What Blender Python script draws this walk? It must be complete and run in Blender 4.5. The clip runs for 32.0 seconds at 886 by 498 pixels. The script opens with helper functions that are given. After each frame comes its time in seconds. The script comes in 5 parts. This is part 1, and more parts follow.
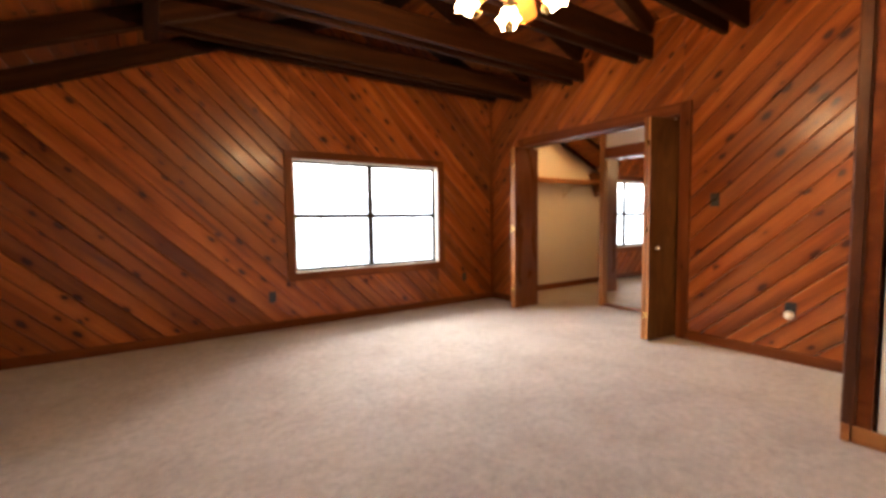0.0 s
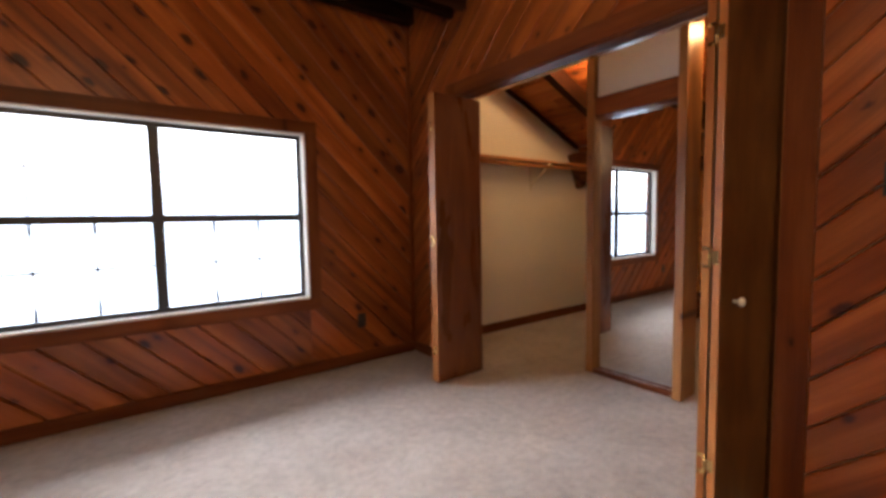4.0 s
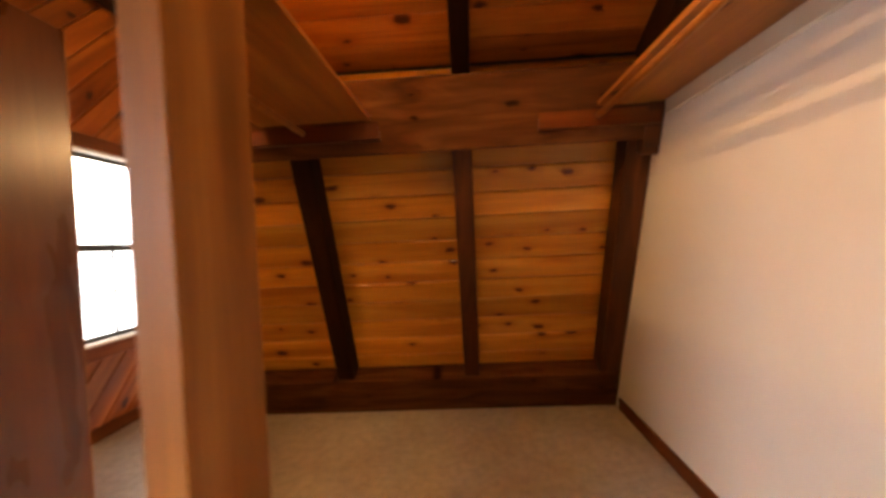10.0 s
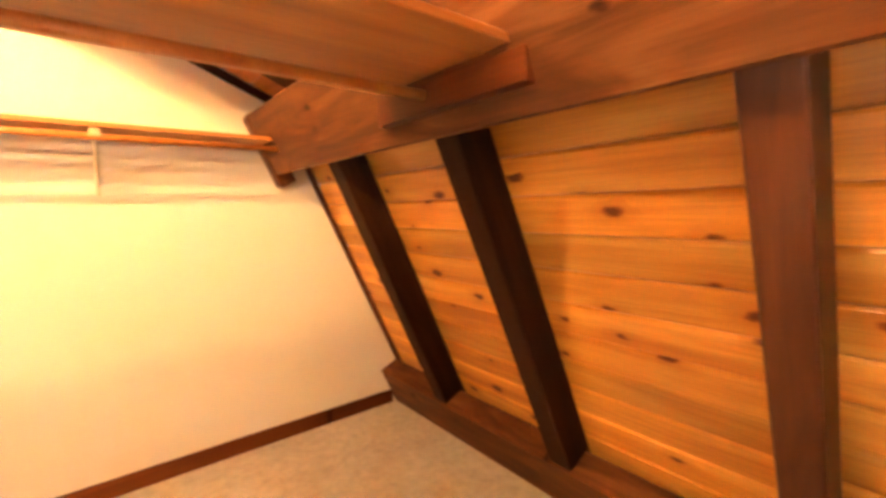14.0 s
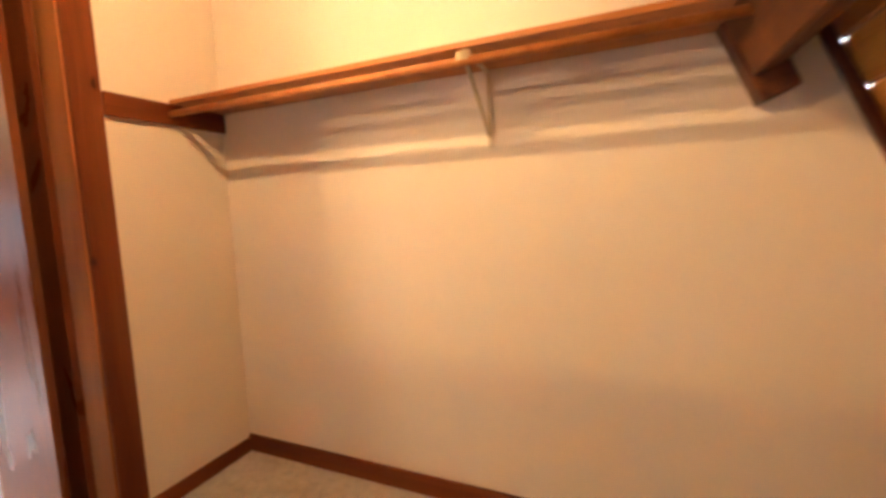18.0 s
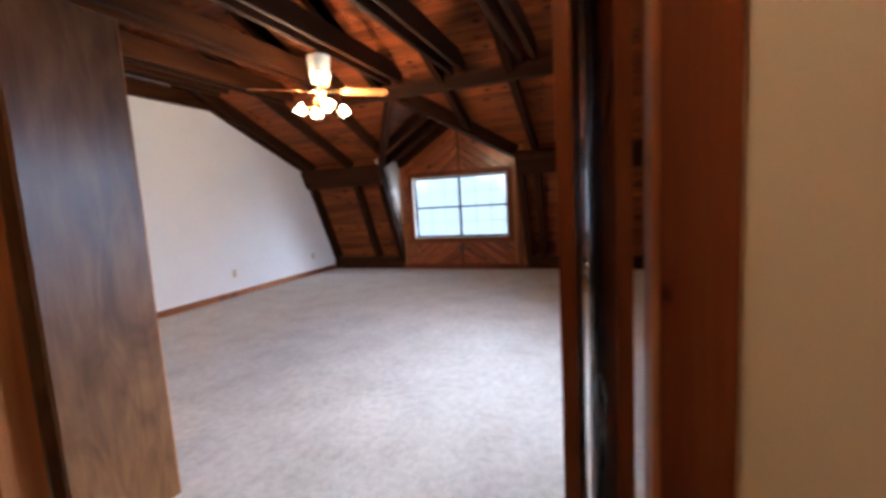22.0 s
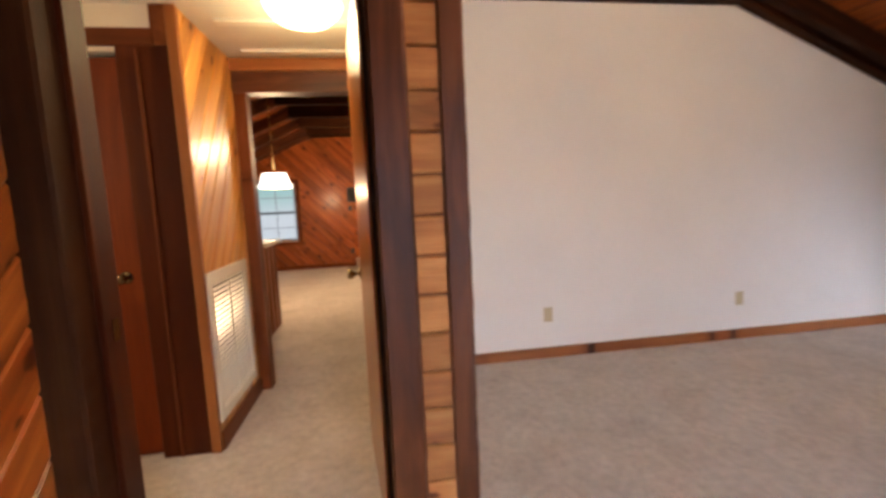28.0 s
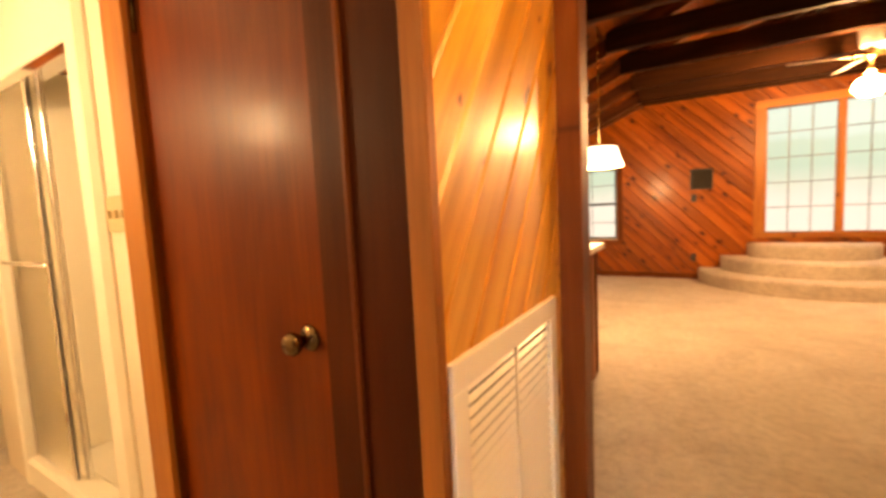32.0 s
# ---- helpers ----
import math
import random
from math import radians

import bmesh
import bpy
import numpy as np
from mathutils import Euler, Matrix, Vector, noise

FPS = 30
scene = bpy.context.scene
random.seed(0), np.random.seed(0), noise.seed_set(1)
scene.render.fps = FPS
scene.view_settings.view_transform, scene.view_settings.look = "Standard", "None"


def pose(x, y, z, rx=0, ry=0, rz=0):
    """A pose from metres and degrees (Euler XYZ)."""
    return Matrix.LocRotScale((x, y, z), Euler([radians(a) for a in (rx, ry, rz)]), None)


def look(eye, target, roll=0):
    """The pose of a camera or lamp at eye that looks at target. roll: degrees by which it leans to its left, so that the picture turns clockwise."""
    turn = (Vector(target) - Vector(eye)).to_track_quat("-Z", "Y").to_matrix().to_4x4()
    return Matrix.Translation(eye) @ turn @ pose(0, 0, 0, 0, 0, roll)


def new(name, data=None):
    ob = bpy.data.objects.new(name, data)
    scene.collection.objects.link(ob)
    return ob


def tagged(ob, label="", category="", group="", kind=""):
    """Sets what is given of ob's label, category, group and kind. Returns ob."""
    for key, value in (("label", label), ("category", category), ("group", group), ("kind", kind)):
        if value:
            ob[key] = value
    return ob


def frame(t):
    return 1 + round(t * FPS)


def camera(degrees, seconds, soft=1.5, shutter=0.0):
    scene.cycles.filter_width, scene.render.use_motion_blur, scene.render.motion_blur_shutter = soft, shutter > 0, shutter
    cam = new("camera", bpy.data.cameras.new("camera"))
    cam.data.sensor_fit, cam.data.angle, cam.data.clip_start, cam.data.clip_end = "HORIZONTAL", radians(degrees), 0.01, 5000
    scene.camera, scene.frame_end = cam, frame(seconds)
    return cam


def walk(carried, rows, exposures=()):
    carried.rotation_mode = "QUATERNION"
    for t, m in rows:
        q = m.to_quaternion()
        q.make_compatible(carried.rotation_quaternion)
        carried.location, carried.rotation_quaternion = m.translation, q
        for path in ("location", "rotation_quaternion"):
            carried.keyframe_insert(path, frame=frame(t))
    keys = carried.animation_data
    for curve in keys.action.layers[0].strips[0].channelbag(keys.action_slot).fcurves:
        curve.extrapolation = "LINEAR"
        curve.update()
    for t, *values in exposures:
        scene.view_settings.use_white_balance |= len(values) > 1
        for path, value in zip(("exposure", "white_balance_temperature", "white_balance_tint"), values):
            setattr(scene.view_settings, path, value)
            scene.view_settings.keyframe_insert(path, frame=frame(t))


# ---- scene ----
cam = camera(92.1, 32.0, soft=3.3, shutter=0.5)
PATH = [
    (0, (-0.002, -0.107, 1.141), (1.114, 1.547, 1.005), -0.8),
    (0.5, (0.337, 0.04, 1.186), (1.387, 1.735, 1.024), -1.1),
    (1, (0.625, 0.227, 1.186), (1.647, 1.937, 1.017), -1.1),
    (1.5, (0.892, 0.428, 1.162), (1.897, 2.15, 1.0), -1.0),
    (2, (1.184, 0.614, 1.127), (2.178, 2.344, 0.989), -0.9),
    (2.5, (1.391, 0.838, 1.175), (2.422, 2.544, 1.019), -0.6),
    (3, (1.589, 1.062, 1.182), (2.651, 2.749, 1.016), -0.6),
    (3.5, (1.799, 1.235, 1.187), (2.898, 2.898, 1.022), -0.8),
    (5.5, (2.624, 2.013, 1.117), (4.167, 3.283, 1.036), -1.1),
    (6, (2.811, 2.166, 1.157), (4.438, 3.325, 1.061), -1.0),
    (7, (3.178, 2.284, 1.149), (4.973, 3.164, 1.104), -2.6),
    (7.5, (3.306, 2.251, 1.184), (5.151, 3.02, 1.123), -2.5),
    (8, (3.472, 2.352, 1.205), (5.36, 3.006, 1.128), -3.0),
    (8.5, (3.673, 2.33, 1.17), (5.575, 2.929, 1.106), -2.2),
    (9, (3.876, 2.296, 1.162), (5.823, 2.748, 1.105), -2.4),
    (9.5, (4.067, 2.337, 1.151), (6.051, 2.58, 1.105), -2.8),
    (10, (4.265, 2.298, 1.136), (6.262, 2.401, 1.1), -2.8),
    (10.5, (4.455, 2.189, 1.156), (6.455, 2.223, 1.111), -2.6),
    (11, (4.667, 2.144, 1.183), (6.667, 2.113, 1.14), -2.9),
    (11.5, (4.877, 2.078, 1.189), (6.875, 2.006, 1.133), -3.1),
    (12, (5.059, 1.949, 1.18), (7.058, 2.012, 1.135), -2.5),
    (12.5, (5.232, 1.885, 1.188), (7.17, 2.374, 1.142), -1.7),
    (13, (5.386, 1.911, 1.182), (7.145, 2.861, 1.128), -0.8),
    (13.5, (5.516, 2.025, 1.317), (7.016, 3.337, 1.151), -1.3),
    (14, (5.557, 2.063, 1.367), (6.8, 3.618, 1.179), -1.1),
    (14.5, (5.599, 2.093, 1.373), (6.612, 3.808, 1.19), -1.2),
    (16.5, (5.922, 2.485, 1.334), (6.143, 4.465, 1.15), -2.4),
    (17.5, (6.042, 2.815, 1.258), (5.593, 4.754, 1.061), -2.1),
    (18, (6.029, 3.055, 1.256), (5.237, 4.879, 1.046), -2.3),
    (18.5, (5.989, 3.326, 1.24), (4.833, 4.944, 1.027), -2.3),
    (19, (5.886, 3.517, 1.241), (4.434, 4.875, 1.022), -2.7),
    (19.5, (5.794, 3.776, 1.254), (4.062, 4.747, 1.022), -2.8),
    (20, (5.644, 3.908, 1.266), (3.762, 4.544, 1.036), -2.9),
    (20.5, (5.567, 3.967, 1.186), (3.598, 4.236, 0.958), -4.0),
    (21, (5.307, 4.012, 1.249), (3.322, 3.904, 1.026), -2.9),
    (21.5, (5.142, 3.979, 1.232), (3.199, 3.564, 1.005), -3.5),
    (22, (4.911, 3.902, 1.249), (3.058, 3.183, 1.023), -3.3),
    (22.5, (4.737, 3.816, 1.27), (2.989, 2.872, 1.042), -3.0),
    (23, (4.562, 3.731, 1.291), (2.874, 2.684, 1.058), -3.3),
    (23.5, (4.352, 3.633, 1.271), (2.693, 2.54, 1.041), -2.4),
    (24, (4.161, 3.51, 1.258), (2.523, 2.384, 1.038), -2.7),
    (24.5, (3.941, 3.398, 1.252), (2.326, 2.237, 1.043), -2.8),
    (25, (3.714, 3.268, 1.27), (2.139, 2.052, 1.06), -2.7),
    (25.5, (3.543, 3.08, 1.239), (2.116, 1.692, 1.043), -2.9),
    (26, (3.397, 2.893, 1.304), (2.219, 1.291, 1.085), -2.7),
    (26.5, (3.26, 2.65, 1.265), (2.309, 0.902, 1.064), -2.9),
    (28.5, (3.115, 1.549, 1.255), (3.075, -0.439, 1.035), -2.5),
    (29, (3.189, 1.253, 1.246), (3.395, -0.724, 1.028), -2.5),
    (29.5, (3.254, 0.998, 1.243), (3.666, -0.948, 1.03), -2.8),
    (30, (3.318, 0.792, 1.25), (3.914, -1.104, 1.029), -2.8),
    (30.5, (3.414, 0.592, 1.226), (4.117, -1.269, 1.024), -3.0),
    (31, (3.495, 0.447, 1.231), (4.287, -1.379, 1.033), -2.9),
    (31.5, (3.552, 0.293, 1.23), (4.423, -1.497, 1.039), -2.6),
    (32, (3.623, 0.172, 1.233), (4.657, -1.53, 1.05), -2.8),
]
EXPOSURES = [
    (0.0, -0.1, 6400, 13), (1.0, -0.35, 6000, 13), (2.0, -0.45, 5700, 13), (3.0, -0.65, 5600, 13), (5.5, -0.75, 6400, 14), (6.0, 0.15, 8000, 22), (7.0, 0.8, 7200, 16),
    (8.0, 0.8, 7100, 16), (9.0, 0.65, 6300, 12), (10.0, 0.25, 7500, 18), (11.0, 0.95, 8400, 20), (12.0, 1.3, 8400, 24), (14.0, 2.2, 6400, 10), (16.5, 1.55, 6000, 11),
    (18.0, 1.15, 5550, 12), (19.0, 1.17, 5400, 10), (20.0, 0.6, 5100, 8), (21.0, 0.25, 4900, 8), (22.0, -0.16, 4800, 8), (23.0, -0.13, 4700, 9), (25.0, -0.32, 4900, 9),
    (26.0, -0.35, 5200, 10), (29.0, -0.17, 6200, 14), (30.0, 0.22, 8700, 22), (31.0, 0.35, 8600, 21), (32.0, 0.3, 8200, 19),
]
walk(cam, [(t, look(eye, target, roll)) for t, eye, target, roll in PATH], EXPOSURES)

# ---- world, sun, daylight ----
world = bpy.data.worlds.new("overcast_sky")
scene.world = world
world.use_nodes = True
sky = world.node_tree.nodes.new("ShaderNodeTexSky")
sky.sky_type, sky.sun_disc = "NISHITA", False
sky.sun_elevation, sky.sun_rotation = radians(50), radians(200)
world.node_tree.links.new(sky.outputs[0], world.node_tree.nodes["Background"].inputs[0])
world.node_tree.nodes["Background"].inputs[1].default_value = 0.12
sun_data = bpy.data.lights.new("sun", "SUN")
sun_data.energy, sun_data.angle, sun_data.color = 0.8, radians(25), (1.0, 0.96, 0.9)
sun = new("sun", sun_data)
sun.matrix_world = look((0, -20, 30), (0, 0, 0))
WARM = (1.0, 0.62, 0.28)


def bulb(name, place, watts, radius=0.035, tint=WARM):
    data = bpy.data.lights.new(name, "POINT")
    data.energy, data.shadow_soft_size, data.color = watts, radius, tint
    data.use_soft_falloff = False
    ob = new(name, data)
    ob.location = place
    return ob


# ---- materials ----
def nodes_of(name):
    m = bpy.data.materials.new(name)
    m.use_nodes = True
    t = m.node_tree
    return m, t, t.nodes["Principled BSDF"]


def add_node(t, kind, **values):
    n = t.nodes.new(kind)
    for key, value in values.items():
        if key in n.inputs:
            n.inputs[key].default_value = value
    return n


def ramp_of(t, source, stops):
    r = t.nodes.new("ShaderNodeValToRGB")
    while len(r.color_ramp.elements) < len(stops):
        r.color_ramp.elements.new(0.5)
    for e, (p, c) in zip(r.color_ramp.elements, stops):
        e.position, e.color = p, (*c, 1)
    t.links.new(source, r.inputs[0])
    return r


def mix_colour(t, kind, fac, a, b):
    m = t.nodes.new("ShaderNodeMix")
    m.data_type, m.blend_type = "RGBA", kind
    for sock, value in ((m.inputs[0], fac), (m.inputs[6], a), (m.inputs[7], b)):
        if isinstance(value, (int, float)):
            sock.default_value = value
        elif isinstance(value, tuple):
            sock.default_value = (*value, 1)
        else:
            t.links.new(value, sock)
    return m.outputs[2]


def maths(t, kind, a, b=0.0):
    m = t.nodes.new("ShaderNodeMath")
    m.operation = kind
    for sock, value in ((m.inputs[0], a), (m.inputs[1], b)):
        if isinstance(value, (int, float)):
            sock.default_value = value
        else:
            t.links.new(value, sock)
    return m.outputs[0]


def wood(name, dark, mid, light, knots=0.0, rough=0.4, grain=1.0, bump=0.25, vary=0.35, coat=0.0, island=False, gloss=0.3, swirl=0.6, streaks=0.0):
    """Stained or varnished timber, its grain along the local x of each piece."""
    m, t, b = nodes_of(name)
    L = t.links
    co = t.nodes.new("ShaderNodeTexCoord")
    if island:
        rnd = t.nodes.new("ShaderNodeNewGeometry").outputs["Random Per Island"]
    else:
        rnd = t.nodes.new("ShaderNodeObjectInfo").outputs["Random"]
    off = t.nodes.new("ShaderNodeCombineXYZ")
    L.new(maths(t, "MULTIPLY", rnd, 37.0), off.inputs[0])
    L.new(maths(t, "MULTIPLY", rnd, 11.3), off.inputs[1])
    L.new(maths(t, "MULTIPLY", rnd, 5.7), off.inputs[2])
    vec = t.nodes.new("ShaderNodeVectorMath")
    L.new(co.outputs["Object"], vec.inputs[0]), L.new(off.outputs[0], vec.inputs[1])

    def mapped(sx, sy, sz):
        mp = t.nodes.new("ShaderNodeMapping")
        mp.inputs["Scale"].default_value = (sx, sy, sz)
        L.new(vec.outputs[0], mp.inputs[0])
        return mp.outputs[0]

    broad = add_node(t, "ShaderNodeTexNoise", Scale=1.0, Detail=3.0, Distortion=swirl)
    L.new(mapped((0.9 + swirl * 0.5 if swirl > 1 else 0.9) * grain, 9 * grain, 9 * grain), broad.inputs["Vector"])
    fine = add_node(t, "ShaderNodeTexNoise", Scale=1.0, Detail=5.0, Roughness=0.7)
    L.new(mapped(4 * grain, 120 * grain, 120 * grain), fine.inputs["Vector"])
    c = ramp_of(t, broad.outputs[0], [(0.28, dark), (0.5, mid), (0.72, light)]).outputs[0]
    streak = ramp_of(t, fine.outputs[0], [(0.35, (0.62, 0.55, 0.5)), (0.62, (1, 1, 1))]).outputs[0]
    c = mix_colour(t, "MULTIPLY", 0.45, c, streak)
    if streaks:
        sap = add_node(t, "ShaderNodeTexNoise", Scale=1.0, Detail=3.0, Roughness=0.55, Distortion=0.4)
        L.new(mapped(0.45, 13, 13), sap.inputs["Vector"])
        c = mix_colour(t, "MULTIPLY", streaks, c, ramp_of(t, sap.outputs[0], [(0.30, (0.42, 0.34, 0.30)), (0.44, (0.88, 0.85, 0.82)), (0.56, (1, 1, 1)), (0.70, (1.25, 1.32, 1.4))]).outputs[0])
    shade = t.nodes.new("ShaderNodeMapRange")
    L.new(maths(t, "FRACT", maths(t, "MULTIPLY", rnd, 7.31)), shade.inputs[0])
    shade.inputs["To Min"].default_value, shade.inputs["To Max"].default_value = 1 - vary, 1 + vary * 0.6
    tone = t.nodes.new("ShaderNodeCombineColor")
    for n in range(3):
        L.new(shade.outputs[0], tone.inputs[n])
    c = mix_colour(t, "MULTIPLY", 1.0, c, tone.outputs[0])
    if knots:
        v = add_node(t, "ShaderNodeTexVoronoi", Scale=1.0, Randomness=1.0)
        v.voronoi_dimensions = "2D"
        warp = add_node(t, "ShaderNodeTexNoise", Scale=1.0, Detail=2.0)
        L.new(mapped(26, 38, 1), warp.inputs["Vector"])
        bent = t.nodes.new("ShaderNodeVectorMath")
        bent.operation = "MULTIPLY_ADD"
        L.new(warp.outputs["Color"], bent.inputs[0])
        bent.inputs[1].default_value = (0.16, 0.16, 0.0)
        L.new(mapped(4.6, 8.6, 0.5), bent.inputs[2])
        L.new(bent.outputs[0], v.inputs["Vector"])
        sep = t.nodes.new("ShaderNodeSeparateColor")
        L.new(v.outputs["Color"], sep.inputs[0])
        size = maths(t, "MULTIPLY", maths(t, "SUBTRACT", knots, sep.outputs[0]), 0.44)
        rim = maths(t, "SUBTRACT", size, v.outputs["Distance"])
        for lo, hi, amount, deep in ((-0.34, 0.0, 0.42, (0.75, 0.55, 0.4)), (-0.07, -0.01, 0.75, (0.36, 0.2, 0.12)), (-0.015, 0.05, 0.85, (0.15, 0.07, 0.05))):
            ring = t.nodes.new("ShaderNodeMapRange")
            L.new(rim, ring.inputs[0])
            ring.inputs["From Min"].default_value, ring.inputs["From Max"].default_value = lo, hi
            ring.inputs["To Max"].default_value = amount
            fac = maths(t, "MULTIPLY", ring.outputs[0], maths(t, "GREATER_THAN", size, 0.02))
            c = mix_colour(t, "MIX", fac, c, tuple(v_ * d_ for v_, d_ in zip(dark, deep)))
    L.new(c, b.inputs["Base Color"])
    rr = t.nodes.new("ShaderNodeMapRange")
    L.new(broad.outputs[0], rr.inputs[0])
    rr.inputs["To Min"].default_value, rr.inputs["To Max"].default_value = rough - 0.08, rough + 0.12
    L.new(rr.outputs[0], b.inputs["Roughness"])
    b.inputs["Coat Weight"].default_value, b.inputs["Coat Roughness"].default_value = coat, 0.18
    b.inputs["Specular IOR Level"].default_value = gloss
    bp = add_node(t, "ShaderNodeBump", Strength=bump * 0.6, Distance=0.004)
    L.new(fine.outputs[0], bp.inputs["Height"])
    L.new(bp.outputs[0], b.inputs["Normal"])
    return m


def paint(name, colour, rough=0.6, scale=60.0, bump=0.12, stain=0.06):
    m, t, b = nodes_of(name)
    co = t.nodes.new("ShaderNodeTexCoord")
    fine = add_node(t, "ShaderNodeTexNoise", Scale=scale, Detail=4.0)
    wide = add_node(t, "ShaderNodeTexNoise", Scale=1.3, Detail=4.0, Roughness=0.65)
    for n in (fine, wide):
        t.links.new(co.outputs["Object"], n.inputs["Vector"])
    low = tuple(v * (1 - 2.2 * stain) for v in colour)
    c = ramp_of(t, wide.outputs[0], [(0.3, low), (0.6, colour)]).outputs[0]
    t.links.new(c, b.inputs["Base Color"])
    b.inputs["Roughness"].default_value = rough
    bp = add_node(t, "ShaderNodeBump", Strength=bump, Distance=0.003)
    t.links.new(fine.outputs[0], bp.inputs["Height"])
    t.links.new(bp.outputs[0], b.inputs["Normal"])
    return m


def metal(name, colour, rough=0.3, metallic=1.0):
    m, t, b = nodes_of(name)
    co = t.nodes.new("ShaderNodeTexCoord")
    n = add_node(t, "ShaderNodeTexNoise", Scale=40.0, Detail=4.0)
    t.links.new(co.outputs["Object"], n.inputs["Vector"])
    r = t.nodes.new("ShaderNodeMapRange")
    r.inputs["To Min"].default_value, r.inputs["To Max"].default_value = rough * 0.7, rough * 1.4
    t.links.new(n.outputs[0], r.inputs[0])
    t.links.new(r.outputs[0], b.inputs["Roughness"])
    b.inputs["Base Color"].default_value, b.inputs["Metallic"].default_value = (*colour, 1), metallic
    return m


def glow(name, colour, strength):
    m, t, b = nodes_of(name)
    b.inputs["Base Color"].default_value = (*colour, 1)
    b.inputs["Emission Color"].default_value = (*colour, 1)
    b.inputs["Emission Strength"].default_value = strength
    return m


def carpet_material():
    m, t, b = nodes_of("plush_carpet")
    co = t.nodes.new("ShaderNodeTexCoord")
    tuft = add_node(t, "ShaderNodeTexNoise", Scale=160.0, Detail=3.0)
    clump = add_node(t, "ShaderNodeTexNoise", Scale=19.0, Detail=6.0, Roughness=0.72, Distortion=0.15)
    lay = add_node(t, "ShaderNodeTexNoise", Scale=2.6, Detail=5.0, Roughness=0.6, Distortion=0.3)
    for n in (tuft, clump, lay):
        t.links.new(co.outputs["Object"], n.inputs["Vector"])
    c = ramp_of(t, lay.outputs[0], [(0.3, (0.54, 0.46, 0.38)), (0.5, (0.64, 0.56, 0.475)), (0.7, (0.71, 0.63, 0.545))]).outputs[0]
    c = mix_colour(t, "MULTIPLY", 0.66, c, ramp_of(t, clump.outputs[0], [(0.34, (0.66, 0.64, 0.62)), (0.60, (1.04, 1.04, 1.04))]).outputs[0])
    c = mix_colour(t, "MULTIPLY", 0.5, c, ramp_of(t, tuft.outputs[0], [(0.35, (0.6, 0.58, 0.55)), (0.65, (1, 1, 1))]).outputs[0])
    t.links.new(c, b.inputs["Base Color"])
    b.inputs["Roughness"].default_value = 0.95
    b.inputs["Sheen Weight"].default_value, b.inputs["Sheen Roughness"].default_value = 0.25, 0.5
    b.inputs["Specular IOR Level"].default_value = 0.1
    h = mix_colour(t, "ADD", 1.0, tuft.outputs["Color"], clump.outputs["Color"])
    bp = add_node(t, "ShaderNodeBump", Strength=0.75, Distance=0.02)
    t.links.new(h, bp.inputs["Height"])
    t.links.new(bp.outputs[0], b.inputs["Normal"])
    return m


def glass_material(name, rough=0.0, tint=(1, 1, 1)):
    m, t, b = nodes_of(name)
    b.inputs["Base Color"].default_value = (*tint, 1)
    b.inputs["Transmission Weight"].default_value = 1.0
    b.inputs["Roughness"].default_value, b.inputs["IOR"].default_value = rough, 1.05
    return m


def backdrop_material(name, low, mid, top, z0, z1, strength, lumps=0.5):
    """A glowing distance seen through a window: a hazy line of trees under an overcast sky."""
    m, t, b = nodes_of(name)
    co = t.nodes.new("ShaderNodeTexCoord")
    n = add_node(t, "ShaderNodeTexNoise", Scale=0.55, Detail=6.0, Roughness=0.6)
    t.links.new(co.outputs["Object"], n.inputs["Vector"])
    sep = t.nodes.new("ShaderNodeSeparateXYZ")
    t.links.new(co.outputs["Object"], sep.inputs[0])
    h = maths(t, "ADD", sep.outputs[2], maths(t, "MULTIPLY", maths(t, "SUBTRACT", n.outputs[0], 0.5), lumps * 6))
    r = t.nodes.new("ShaderNodeMapRange")
    r.inputs["From Min"].default_value, r.inputs["From Max"].default_value = z0, z1
    t.links.new(h, r.inputs[0])
    c = ramp_of(t, r.outputs[0], [(0.0, low), (0.42, mid), (0.70, mid), (0.77, top)]).outputs[0]
    t.links.new(c, b.inputs["Emission Color"])
    b.inputs["Base Color"].default_value = (0, 0, 0, 1)
    b.inputs["Emission Strength"].default_value = strength
    return m


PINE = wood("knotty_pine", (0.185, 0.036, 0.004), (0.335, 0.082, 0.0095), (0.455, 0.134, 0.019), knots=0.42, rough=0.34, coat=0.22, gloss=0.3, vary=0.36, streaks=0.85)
# Closet slope pine: the bulbs' light is put into its paler colour.
PINE_LIT = wood("lit_slope_pine", (0.49, 0.162, 0.016), (0.69, 0.278, 0.032), (0.80, 0.385, 0.064), knots=0.35, rough=0.36, coat=0.25, streaks=0.3)
# Roof and room slope pine: the dim roof's shade is put into the colour.
PINE_ROOF = wood("shaded_pine_roof_boards", (0.12, 0.025, 0.003), (0.225, 0.055, 0.007), (0.33, 0.092, 0.013), knots=0.38, rough=0.5, island=True, gloss=0.2, streaks=0.6)
PINE_SHADED = wood("shaded_pine_slope_boards", (0.11, 0.026, 0.004), (0.20, 0.054, 0.009), (0.29, 0.088, 0.016), knots=0.38, rough=0.5, gloss=0.2, streaks=0.6)
# Hall pine: the hall lamp's golden light is put into its colour.
PINE_HALL = wood("lit_hall_pine", (0.45, 0.166, 0.023), (0.63, 0.288, 0.048), (0.75, 0.40, 0.095), knots=0.35, rough=0.34, coat=0.2, streaks=0.45)
# Closet roof pine: brighter copy of the roof boards, bulb light in the colour.
PINE_CLOSET = wood("lit_closet_roof_boards", (0.25, 0.064, 0.008), (0.40, 0.122, 0.016), (0.52, 0.185, 0.032), knots=0.40, rough=0.42, island=True, gloss=0.25, streaks=0.5)
